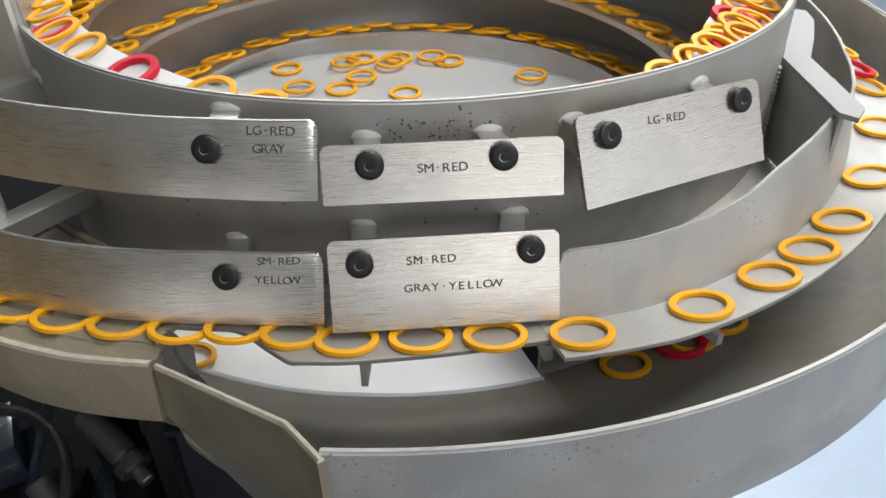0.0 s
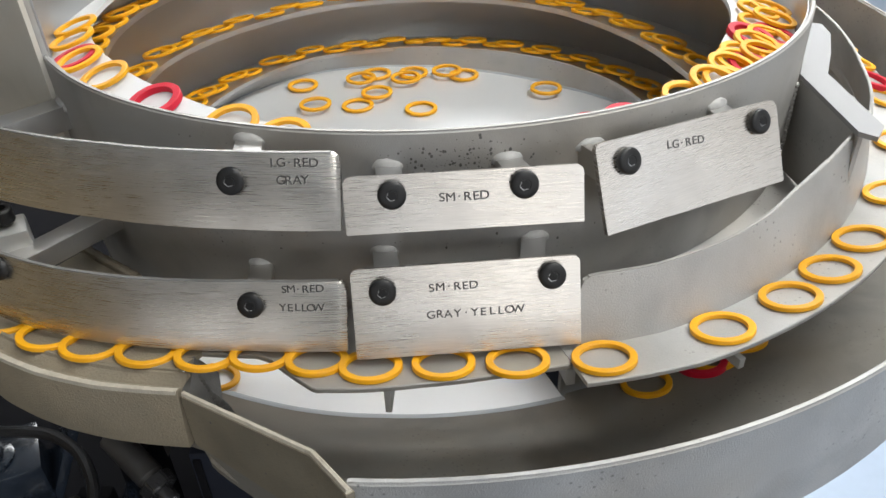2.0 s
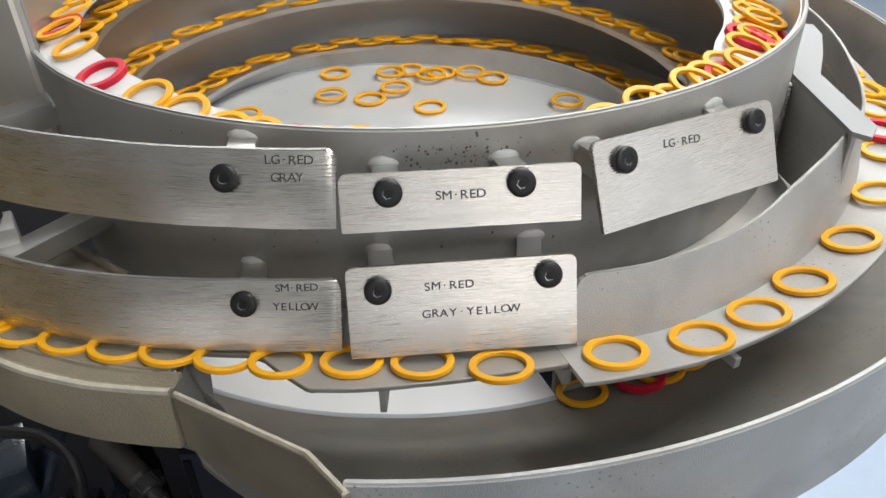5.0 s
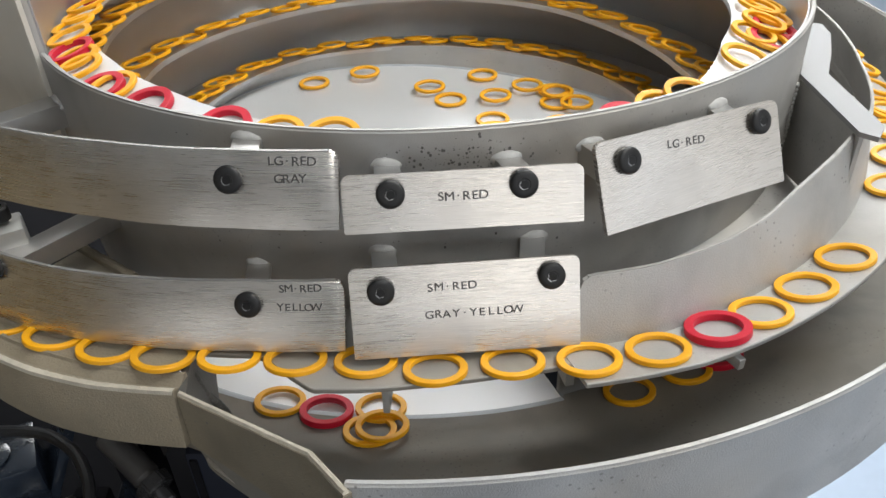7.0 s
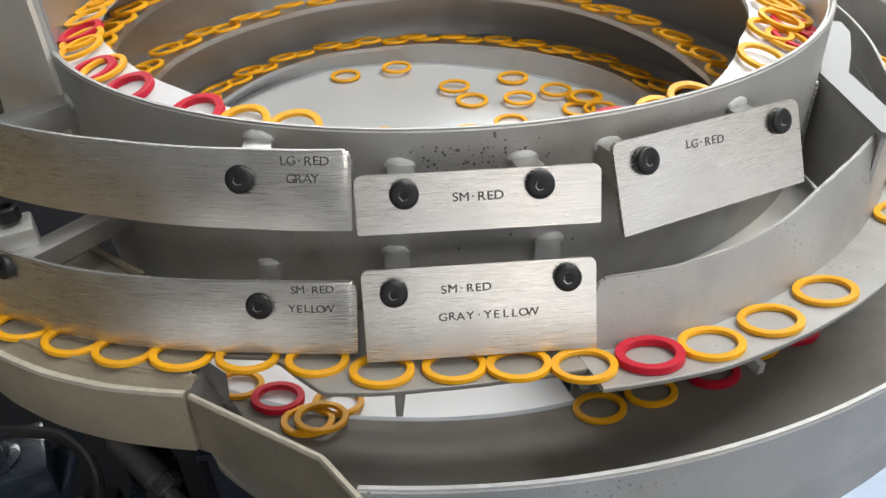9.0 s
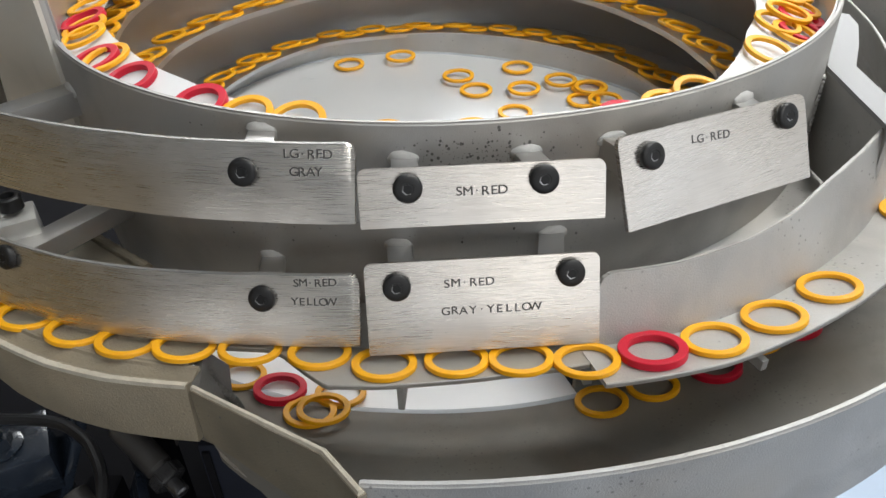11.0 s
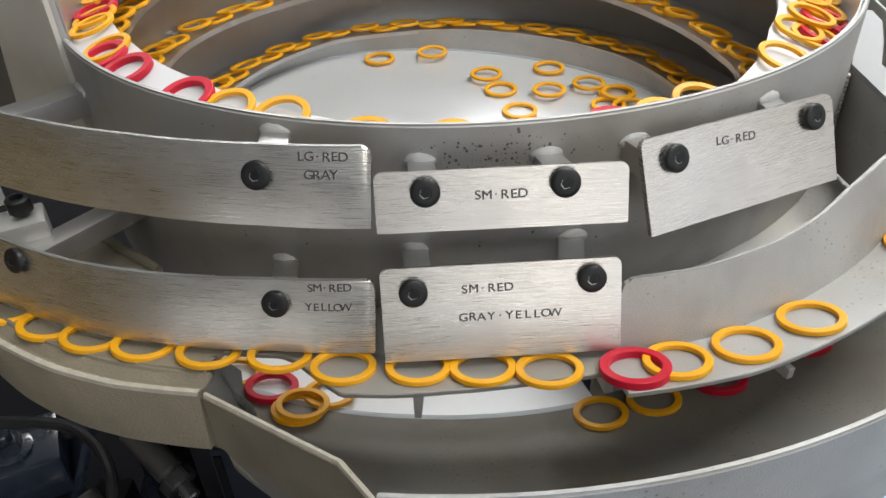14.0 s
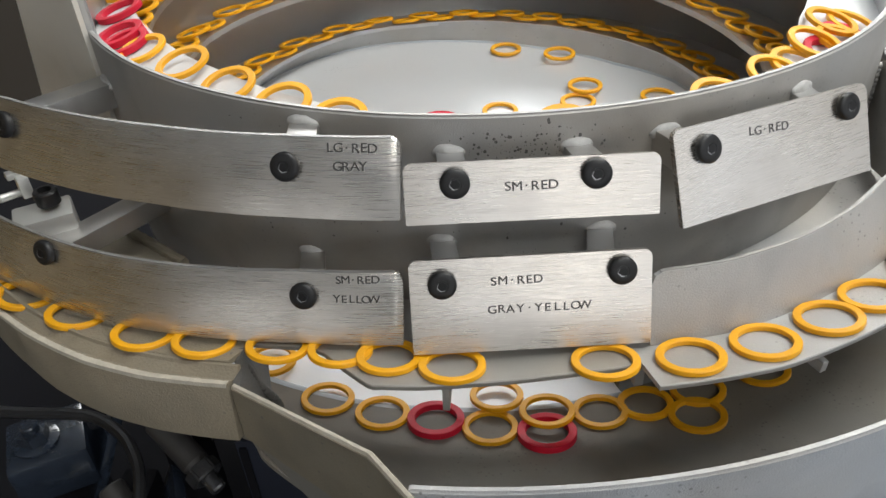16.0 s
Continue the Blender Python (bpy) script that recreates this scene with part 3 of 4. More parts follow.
def ribbon_wall(bm, tops, heights, thick):
    """An upright sheet along a line of top points."""
    rows = []
    for i, p in enumerate(tops):
        a, b = tops[max(i - 1, 0)], tops[min(i + 1, len(tops) - 1)]
        d = (b - a)
        n = Vector((d.y, -d.x, 0)).normalized() * thick
        h = Vector((0, 0, heights[i]))
        rows.append([bm.verts.new(q) for q in (p, p - n, p - n - h, p - h)])
    for a, b in zip(rows, rows[1:]):
        for j in range(4):
            bm.faces.new((a[j], a[(j + 1) % 4], b[(j + 1) % 4], b[j]))
    bm.faces.new(rows[0])
    bm.faces.new(list(reversed(rows[-1])))
    return bm


part("slanted_plate", ribbon_wall(bmesh.new(), P_END, [0.027, 0.0395, 0.044], 0.003), CAST, guard)
back_off = Vector((-0.0022, 0.0042, -0.010))
part("inner_skirt", ribbon_wall(bmesh.new(), [p + back_off for p in P_END], [0.020, 0.064, 0.072], 0.002), WORN, guard, "brown worn inner skirt")
part("plate_bead", tube(bmesh.new(), [P_END[0].lerp(P_END[1], k / 24) + Vector((0.0008, 0.0014, 0.0002 + 0.0002 * noise.noise((k * 0.9, 0, 0)))) for k in range(25)] + [P_END[1].lerp(P_END[2], k / 12) + Vector((0.0008, 0.0014, 0.0002)) for k in range(1, 13)], 0.0012, 6), CHALK, guard, "chalky worn edge")
def quad(bm, a, b, c, d, thick):
    a, b, c, d = (Vector(v) for v in (a, b, c, d))
    n = (b - a).cross(d - a).normalized() * thick
    lo = [bm.verts.new(v) for v in (a, b, c, d)]
    hi = [bm.verts.new(v + n) for v in (a, b, c, d)]
    bm.faces.new(list(reversed(lo)))
    bm.faces.new(hi)
    for i in range(4):
        j = (i + 1) % 4
        bm.faces.new((lo[i], lo[j], hi[j], hi[i]))
    return bm


# This face is turned from the light; the dark colour carries its shade.
part("end_cap", quad(bmesh.new(), at(-20.2, 0.2685, 1.2020), at(-18.5, 0.2850, 1.1990), at(-19.2, 0.2660, 1.1680), at(-21.5, 0.2520, 1.1760), 0.003), SHADED, guard, "cut end of the guard with its shade in the colour")
bead = bmesh.new()
for k in range(14):
    f = k / 13
    c = at(-19.9, 0.2712, 1.2012).lerp(at(-18.4, 0.2630, 1.1690), f) + Vector((0.0008 * math.sin(9 * f), -0.0012, 0))
    bmesh.ops.create_icosphere(bead, subdivisions=2, radius=1, matrix=Matrix.Translation(c) @ pose(0, 0, 0, 0, 35, 0) @ Matrix.Diagonal((0.0030, 0.0022, 0.0013, 1)))
part("weld", bead, SHADED, guard, "rippled weld bead")

rng = random.Random(5)
specks = bmesh.new()
side = P_END[1] - P_END[0]
out = Vector((side.y, -side.x, 0)).normalized()
for k in range(26):
    u, v = rng.uniform(0.03, 0.97), rng.uniform(0.08, 0.9)
    c = P_END[0].lerp(P_END[1], u) - Vector((0, 0, v * (0.026 + 0.012 * u))) + out * 0.00012
    bmesh.ops.create_circle(specks, cap_ends=True, segments=6, radius=0.00016 + 0.0004 * rng.random() ** 3, matrix=frame_at(c, side, out) @ Matrix.Diagonal((1, rng.uniform(0.6, 1.5), 1, 1)))
tagged(part("dirt", specks, PIT_SHADE_DIRT, guard), "dark specks of dirt", kind="stuff")

# ---- return trough ----
trough = thing("return_trough", "grey steel return trough round the bowl", "trough")


def trough_wall(th):
    z = lerp([(60, 1.2146), (95, 1.2300), (105, 1.2340), (150, 1.248)], th)
    return [(0.3228, 1.158), (0.3262, 1.158), (0.3256, z - 0.0008), (0.3250, z), (0.3236, z), (0.3228, z - 0.0008)]


part("trough_wall", sweep(-3.3, 150, 160, trough_wall), STEEL, trough)
part("trough_rim", sweep(-3.2, 150, 160, lambda th: [(0.3233, trough_wall(th)[3][1] - 0.0005), (0.3253, trough_wall(th)[3][1] - 0.0005), (0.3250, trough_wall(th)[3][1] + 0.0005), (0.3236, trough_wall(th)[3][1] + 0.0005)]), STEEL, trough, "bright worn steel edge")
FL = lambda r: 1.136 + (r - 0.2207) * 0.25


def trough_floor(th):
    o = lerp([(-46, 0.270), (-21, 0.270), (-19, 0.278), (-6.4, 0.3035), (-3.2, 0.3225), (150, 0.3235)], th)
    i = lerp(EDGE_R, th) + (0.0046 if th < 17.4 else 0)
    return [(i, FL(i) - 0.003), (o, FL(o) - 0.003), (o, FL(o)), (i + 0.004, FL(i + 0.004)), (i, FL(i))]


part("trough_floor", sweep(-46, 150, 190, trough_floor), WORN, trough, "dull worn trough floor")


def rolled_edge(th):
    """The smooth rounded step between the white floor and the trough."""
    e = lerp(EDGE_R, th)
    return [(e + 0.0001, 1.131), (e + 0.0048, FL(e + 0.0048) - 0.002), (e + 0.0048, FL(e + 0.0048) + 0.0001), (e + 0.0036, FL(e + 0.0036) + 0.0004), (e + 0.0022, FL(e + 0.0022) + 0.0003), (e + 0.0009, FL(e) - 0.0002), (e + 0.0001, FL(e) - 0.0012)]


part("rolled_edge", sweep(-46, 17.4, 70, rolled_edge), ROLLED, trough, "smooth pale rounded edge")

# ---- gate plates ----
def rounded(w, h, corners, n=6):
    """Outline of a w x h plate centred at 0 with the radii of its corners: top left, top right, bottom right, bottom left."""
    pts = []
    for (sx, sy), r, a0 in zip(((-1, 1), (1, 1), (1, -1), (-1, -1)), corners, (180, 90, 0, -90)):
        c = (sx * (w / 2 - r), sy * (h / 2 - r))
        for k in range(n + 1):
            a = radians(a0 - 90 * k / n)
            pts.append((c[0] + r * math.cos(a), c[1] + r * math.sin(a)))
    return pts


def bolt(parent, m):
    """A black button-head socket screw: head and hexagonal socket."""
    R = 0.0053
    prof = [(R * 0.96, -0.0006), (R, 0.0002), (R, 0.0013), (R * 0.96, 0.0018), (R * 0.86, 0.0022), (R * 0.60, 0.0024), (R * 0.44, 0.0024), (R * 0.41, 0.0022)]
    head = part("screw", spin(bmesh.new(), prof, m, 32), BLACK, parent, "black socket screw")
    hexa = [(0.0018 * math.cos(radians(60 * k + 12)), 0.0018 * math.sin(radians(60 * k + 12))) for k in range(6)]
    # The offset bright hexagon shows as a sliver, a glint painted beside the socket.
    wide = [(u * 1.02 - 0.00016, v * 1.02 - 0.00020) for u, v in hexa]
    part("socket_glint", prism(bmesh.new(), wide, 0.0003, m @ pose(0, 0, 0.0021)), SOCKET_GLINT, head, "bright sliver painted as a glint in the socket")
    part("socket", prism(bmesh.new(), hexa, 0.0003, m @ pose(0, 0, 0.00216)), SOCKET, head, "dark hexagonal socket")
    return head


def letter_mesh(name, text, height, stretch=1.1):
    cu = bpy.data.curves.new(name, "FONT")
    cu.body, cu.size, cu.extrude, cu.align_x, cu.align_y = text, height * 1.36, 0.00006, "CENTER", "BOTTOM_BASELINE"
    tmp = bpy.data.objects.new("tmp", cu)
    me = bpy.data.meshes.new_from_object(tmp)
    bpy.data.objects.remove(tmp)
    me.transform(Matrix.Diagonal((stretch, 1, 1, 1)))
    return me


stamp = random.Random(21)


def lettering(parent, text, m, height, pitch, name="stamped_text"):
    """Letters struck one by one, each a little out of line; dark flat copies carry the grooves' shade, bright offset
    ones their lit edge.
    """
    groove, lit_edge = bmesh.new(), bmesh.new()
    for k, ch in enumerate(text):
        me = letter_mesh(name, ch, height)
        jog = pose(pitch * (k + 0.38) + stamp.uniform(-1, 1) * 0.00012, stamp.uniform(-1, 1) * 0.00014, 0, 0, 0, stamp.uniform(-2.5, 2.5))
        for bm, shift in ((groove, pose(-0.00008, -0.00003, 0.00002)), (groove, pose(0.00008, 0.00004, 0.00003)), (lit_edge, pose(0.00026, -0.00018, -0.00002))):
            copy = me.copy()
            copy.transform(m @ jog @ shift)
            bm.from_mesh(copy)
            bpy.data.meshes.remove(copy)
        bpy.data.meshes.remove(me)
    ob = part(name, groove, GROOVE_SHADE, parent, "stamped lettering " + text.replace("·", " "))
    part("lit_edge", lit_edge, LIT_EDGE, ob, "bright letter copies painted as the lit edges of the grooves")
    return ob


def plate_frame(origin, phi, tau, spin_deg=0):
    a, b = radians(phi), radians(tau)
    n = Vector((math.sin(a) * math.cos(b), -math.cos(a) * math.cos(b), math.sin(b)))
    u = Vector((math.cos(a), math.sin(a), 0))
    return frame_at(origin, u, n) @ pose(0, 0, 0, 0, 0, spin_deg)


def standoff(parent, th, z, tip, width=0.010, height=0.0035, drop=0.001):
    """A flat steel bar from the bowl's wall to the plate, with its weld."""
    a = at(th, RO - 0.001, z)
    tip = Vector(tip)
    d = tip - a
    m = frame_at((a + tip) / 2, d, Vector((0, 0, 1)) - d.normalized() * d.normalized().z)
    part("standoff", box(bmesh.new(), m, d.length, width, height, 0.0005), STEEL_SMOOTH, parent)
    bm = bmesh.new()
    mw = frame_at(at(th, RO, z + height * 0.35), at(th + 90, 1, 0) - at(th + 90, 0, 0), at(th, 1, 0) - at(th, 0, 0))
    bmesh.ops.create_icosphere(bm, subdivisions=3, radius=1, matrix=mw @ Matrix.Diagonal((width * 0.62, 0.0036, 0.0024, 1)))
    for v in bm.verts:
        v.co += 0.0005 * noise.noise_vector(v.co * 420)
    part("weld", bm, WELD, parent, "pale weld bead")


def gate(label, origin, phi, tau, turn, w, h, corners, bolts, texts, offs, thick=0.0022):
    ob = thing("gate_plate", label, "gate plate", origin, "sorting gate plates")
    m = plate_frame((0, 0, 0), phi, tau, turn)
    bm = prism(bmesh.new(), rounded(w, h, corners), thick, m @ pose(0, 0, -thick))
    bmesh.ops.bevel(bm, geom=[e for e in bm.edges if len(e.link_faces) == 2 and e.calc_face_angle(0) > 1.2], offset=0.0003, segments=2, affect="EDGES")
    part("plate", bm, BRUSHED, ob)
    for u, v in bolts:
        bolt(ob, m @ pose(u, v, 0.0006))
    for text, u, v, size, turn_t, width in texts:
        lettering(ob, text, m @ pose(u, v, 0.00002, 0, 0, turn_t), size, width / (len(text) - 0.25))
    for (u, v), th, z, *tall in offs:
        tip = (Matrix.Translation(origin) @ m) @ Vector((u, v, -thick))
        before = set(ob.children)
        standoff(ob, th, z, tip, 0.010, tall[0] if tall else 0.0035)
        for c in ob.children:
            if c not in before:
                c.matrix_parent_inverse = Matrix.Translation(-Vector(origin))
    return ob


MM = 0.001
gate("brushed steel gate plate stamped SM RED", (-0.0015, 0.2411, 1.2655), 4.1, 20, 0, 88.2 * MM, 21.6 * MM, (0.003, 0.003, 0.0006, 0.0006),
     [(-26.5 * MM, 3.6 * MM), (21.9 * MM, 4.7 * MM)], [("SM·RED", -9.4 * MM, -0.1 * MM, 3.4 * MM, 0.5, 17.8 * MM)],
     [((-27 * MM, 7 * MM), -2.3, 1.2685), ((21 * MM, 7.5 * MM), 9.7, 1.2690)])
gate("skewed brushed steel gate plate stamped LG RED", (0.0918, 0.2732, 1.2605), 29.6, 24, -2.6, 95.2 * MM, 35.2 * MM, (0.003, 0.004, 0.0006, 0.0006),
     [(-33.9 * MM, 8.5 * MM), (35.6 * MM, 10.2 * MM)], [("LG·RED", -13.9 * MM, 8.9 * MM, 3.4 * MM, -4.0, 19.0 * MM)],
     [((-40.0 * MM, 7.3 * MM), 18.6, 1.2670, 0.011), ((22.9 * MM, 13.5 * MM), 35.3, 1.2715)])
gate("tall brushed steel gate plate stamped SM RED GRAY YELLOW", (-0.0012, 0.2305, 1.2233), 4.6, 21, 0, 88.2 * MM, 36.3 * MM, (0.003, 0.003, 0.0006, 0.0006),
     [(-32.2 * MM, 9.0 * MM), (33.0 * MM, 11.0 * MM)], [("SM·RED", -14.6 * MM, 7.6 * MM, 3.3 * MM, 0, 18.6 * MM), ("GRAY·YELLOW", -15.6 * MM, -3.3 * MM, 3.3 * MM, 0, 36.4 * MM)],
     [((-30 * MM, 14 * MM), -3.4, 1.2285), ((26 * MM, 14 * MM), 12.9, 1.2305)])


def strip_gate(label, rows_top, ztop, dr, dz, th0, th1, bolts, texts, offs):
    """A long curved strip that follows the widening track."""
    ob = thing("gate_strip", label, "gate plate", (0, 0, 0), "sorting gate plates")
    k = math.atan2(dr, dz)
    def prof(th):
        d, R = radians(th1 - th) * lerp(rows_top, th), 0.0036
        s = R - math.sqrt(max(0, R * R - max(0, R - d) ** 2))
        z, r = ztop - s, lerp(rows_top, th) + dr / dz * s
        rb, zb = lerp(rows_top, th) + dr, ztop - dz
        return [(rb - 0.0022, zb), (rb, zb), (r, z - 0.0003), (r - 0.0004, z), (r - 0.0018, z), (r - 0.0022, z - 0.0003)]
    part("strip", sweep(th0, th1, [i / 80 * (th1 - 1 - th0) / (th1 - th0) for i in range(80)] + [1 - (1 - k / 14) / (th1 - th0) for k in range(15)], prof), BRUSHED, ob)
    part("top_edge", sweep(th0, th1 - 0.8, 80, lambda th: [(prof(th)[4][0], prof(th)[4][1] - 0.0002), (prof(th)[3][0], prof(th)[3][1] - 0.0002), (prof(th)[3][0], ztop + 0.0003), (prof(th)[4][0], ztop + 0.0003)]), EDGE, ob, "bright cut edge")
    def spot(th, f, out=0.0):
        """A pose on the strip's face: f = 0 at the top edge, 1 at the bottom."""
        e = 0.4
        def q(t, g):
            return at(t, lerp(rows_top, t) + dr * g, ztop - dz * g)
        u = q(th + e, f) - q(th - e, f)
        v = q(th, 0) - q(th, 1)
        n = u.cross(v)
        return frame_at(q(th, f) + n.normalized() * out, u, n)
    for th, f in bolts:
        bolt(ob, spot(th, f, 0.0006))
    for text, th, f, size in texts:
        x = 0.0
        for ch in text:
            r = lerp(rows_top, th)
            lettering(ob, ch, spot(th + math.degrees(x / (r + dr * f)), f, 0.00003), size, size * 0.87, "stamped_letter")
            x += size * 0.87
    for th_w, z_w, th_t, f, width, height in offs:
        standoff(ob, th_w, z_w, spot(th_t, f, -0.0022).translation, width, height)
    return ob


P1_R = [(-58, 0.294), (-50, 0.2835), (-43, 0.2695), (-36, 0.2606), (-27, 0.2502), (-15, 0.2400), (-6, 0.2355), (0, 0.2325)]
P4_R = [(-58, 0.298), (-46, 0.2895), (-40, 0.282), (-33, 0.2738), (-22, 0.2590), (-15, 0.2505), (-6.5, 0.2445), (0, 0.2399)]
strip_gate("long curved brushed steel strip stamped LG RED GRAY", P1_R, 1.2832, 0.0105, 0.0265, -56, -5.9, [(-15.4, 0.36), (-42.5, 0.34)],
           [("LG·RED", -12.0, 0.165, 0.0034), ("GRAY", -11.3, 0.39, 0.0034)],
           [(-16.6, 1.2765, -14.4, 0.12, 0.011, 0.0035), (-51.9, 1.2580, -49.8, 0.94, 0.0135, 0.012)])
strip_gate("long curved brushed steel strip stamped SM RED YELLOW", P4_R, 1.2318, 0.0095, 0.0275, -52, -6.2, [(-14.7, 0.31), (-38.5, 0.20)],
           [("SM·RED", -12.0, 0.135, 0.0032), ("YELLOW", -12.1, 0.40, 0.0032)],
           [(-18.2, 1.2155, -14.2, 0.16, 0.010, 0.0035), (-43.6, 1.2135, -41.6, 0.66, 0.0125, 0.010)])


# ---- drive unit and frame under the bowl ----
drive = thing("drive_unit", "dark cylindrical vibratory drive unit under the bowl", "drive unit", (CX, CY, 0.93))
part("casing", spin(bmesh.new(), [(0.175, 0.0), (0.18, 0.01), (0.18, 0.1), (0.172, 0.112), (0.172, 0.165), (0.19, 0.17), (0.19, 0.1985)], Matrix(), 64), DARK, drive)
table = thing("machine_table", "dark painted steel machine table under the feeder", "table", (-0.36, 0.40, 0))
part("table_top", box(bmesh.new(), pose(0, 0, 0.915), 0.92, 1.1, 0.03, 0.003), DARK, table)
for sx in (-1, 1):
    for sy in (-1, 1):
        part("leg", box(bmesh.new(), pose(sx * 0.42, sy * 0.5, 0.45), 0.06, 0.06, 0.9, 0.004), DARK, table)


def spring_clamp(place, yaw, lean, size, group="leaf spring clamps"):
    """A blue-grey clamp block with a slanted leaf spring, a washer and a hexagonal bolt."""
    ob = thing("spring_clamp", "dark blue grey clamp block with slanted leaf spring and bolt", "clamp", place, group)
    ob.rotation_euler = (0, 0, radians(yaw))
    sx, sy, sz = size
    base = 0.93 - place[2]
    part("block", box(bmesh.new(), pose(0, 0, -sz / 2), sx, sy, sz, 0.003), BLUE, ob)
    part("post", box(bmesh.new(), pose(0, 0.01, (base - sz) / 2), sx * 0.8, sy * 0.7, -(base + sz), 0.003), DARK, ob)
    part("spring", box(bmesh.new(), pose(sx * 0.62, 0, -0.02, 0, lean, 0), 0.006, sy * 0.9, 0.13, 0.001), BLUE, ob, "slanted leaf spring")
    w = part("washer", spin(bmesh.new(), [(0.011, 0), (0.0125, 0.0006), (0.0125, 0.002), (0.011, 0.0026)], pose(-sx * 0.1, -sy * 0.05, 0), 28), BLUE, ob, "painted washer")
    hexa = [(0.0082 * math.cos(radians(60 * k + 20)), 0.0082 * math.sin(radians(60 * k + 20))) for k in range(6)]
    bm = prism(bmesh.new(), hexa, 0.007, pose(-sx * 0.1, -sy * 0.05, 0.0026))
    spin(bm, [(0.0045, 0.009), (0.0048, 0.0098), (0.0048, 0.0135), (0.0040, 0.0145)], pose(-sx * 0.1, -sy * 0.05, 0), 18)
    part("hex_bolt", bm, BLUE, ob, "painted hexagonal bolt")
    return ob


spring_clamp((-0.268, 0.288, 1.075), 28, 25, (0.042, 0.040, 0.03))


def slanted_stud(place, tip, base_z):
    """A dark slanted stud in a clamp, with a bright wet-looking nut at its lower end."""
    ob = thing("slanted_stud", "dark steel stud with a shiny nut on a clamp foot", "stud", place)
    d = (Vector(tip) - Vector(place))
    q = d.to_track_quat("Z", "Y").to_matrix().to_4x4()
    L = d.length
    part("sleeve", spin(bmesh.new(), [(0.0062, 0), (0.0072, 0.0010), (0.0072, L * 0.78), (0.0066, L * 0.80), (0.0060, L * 0.84)], q, 24), GUNMETAL, ob)
    nut = [(0.0094 * math.cos(radians(60 * k + 10)), 0.0094 * math.sin(radians(60 * k + 10))) for k in range(6)]
    bm = prism(bmesh.new(), nut, 0.008, q @ pose(0, 0, L * 0.84))
    bmesh.ops.bevel(bm, geom=bm.edges[:], offset=0.0009, segments=2, affect="EDGES")
    part("nut", bm, GLOSSY, ob, "shiny dark nut")
    part("stud_end", spin(bmesh.new(), [(0.0042, 0), (0.0044, 0.0006), (0.0044, 0.0075), (0.0036, 0.0085)], q @ pose(0, 0, L * 0.84 + 0.008), 18), GLOSSY, ob, "shiny dark thread end")
    part("foot", box(bmesh.new(), pose(0.004, 0.014, (base_z - place[2]) / 2 - 0.008), 0.020, 0.020, place[2] - base_z - 0.016, 0.002), DARK, ob)
    return ob


slanted_stud((-0.190, 0.274, 1.106), (-0.160, 0.252, 1.090), 0.93)
slanted_stud((-0.222, 0.262, 1.066), (-0.198, 0.240, 1.046), 0.93)
strut = thing("leaf_spring", "dark brown slanted leaf spring under the feeder", "spring", (-0.206, 0.296, 0.93))
part("leaf", box(bmesh.new(), pose(0, 0, 0.090, 6, 24, 40), 0.006, 0.030, 0.178, 0.001), GUNMETAL, strut)
part("foot", box(bmesh.new(), pose(-0.035, -0.012, 0.012, 0, 0, 40), 0.030, 0.040, 0.024, 0.002), DARK, strut)
cover = thing("drive_cover", "dark navy painted sheet cover beside the drive unit", "cover", (-0.060, 0.272, 0.93))
part("shell", box(bmesh.new(), pose(0, 0, 0.092), 0.164, 0.036, 0.184, 0.002), NAVY, cover)
part("seam", box(bmesh.new(), pose(-0.078, -0.0186, 0.09), 0.004, 0.002, 0.180, 0.0006), DARK, cover)
spring_clamp((-0.235, 0.235, 1.03), 24, 25, (0.05, 0.04, 0.03))
hose = new("cable")
tagged(hose, "thick black cable looping under the feeder", "cable")
route = [(-0.40, 0.31, 1.085), (-0.33, 0.295, 1.098), (-0.282, 0.284, 1.10), (-0.234, 0.282, 1.10), (-0.212, 0.272, 1.10), (-0.198, 0.258, 1.10), (-0.188, 0.240, 1.098), (-0.186, 0.215, 1.08), (-0.19, 0.195, 1.03), (-0.195, 0.185, 0.93)]
smooth = []
for k in range(len(route) - 1):
    a, b, c, d = (Vector(route[max(0, min(len(route) - 1, k + o))]) for o in (-1, 0, 1, 2))
    smooth += [0.5 * (2 * b + (c - a) * s + (2 * a - 5 * b + 4 * c - d) * s * s + (3 * b - a - 3 * c + d) * s ** 3) for s in (0, 0.25, 0.5, 0.75)]
part("sheath", tube(bmesh.new(), smooth + [Vector(route[-1])], 0.0032), CABLE, hose)

# ---- adjusting block beside the track's end ----
blk = thing("adjusting_block", "grey aluminium adjusting block with black cap screw", "block", (-0.2145, 0.290, 1.2285))
blk.rotation_euler = (0, 0, radians(30))
part("body", box(bmesh.new(), pose(0, 0, -0.010), 0.025, 0.018, 0.016, 0.0015), ALU, blk)
part("foot", box(bmesh.new(), pose(0.004, 0.004, -0.034), 0.016, 0.014, 0.030, 0.001), ALU, blk)
sc = part("cap_screw", spin(bmesh.new(), [(0.0048, 0), (0.0052, 0.0004), (0.0052, 0.0062), (0.0046, 0.0070), (0.0030, 0.0070), (0.0028, 0.0045)], pose(0.004, 0.001, 0), 28), BLACK, blk, "black socket cap screw")
arm = box(bmesh.new(), pose(-0.004, 0.013, 0.005, 0, 0, 12), 0.005, 0.006, 0.010, 0.0008)
box(arm, pose(-0.006, 0.017, 0.010, 0, 0, 12), 0.008, 0.005, 0.003, 0.0006)
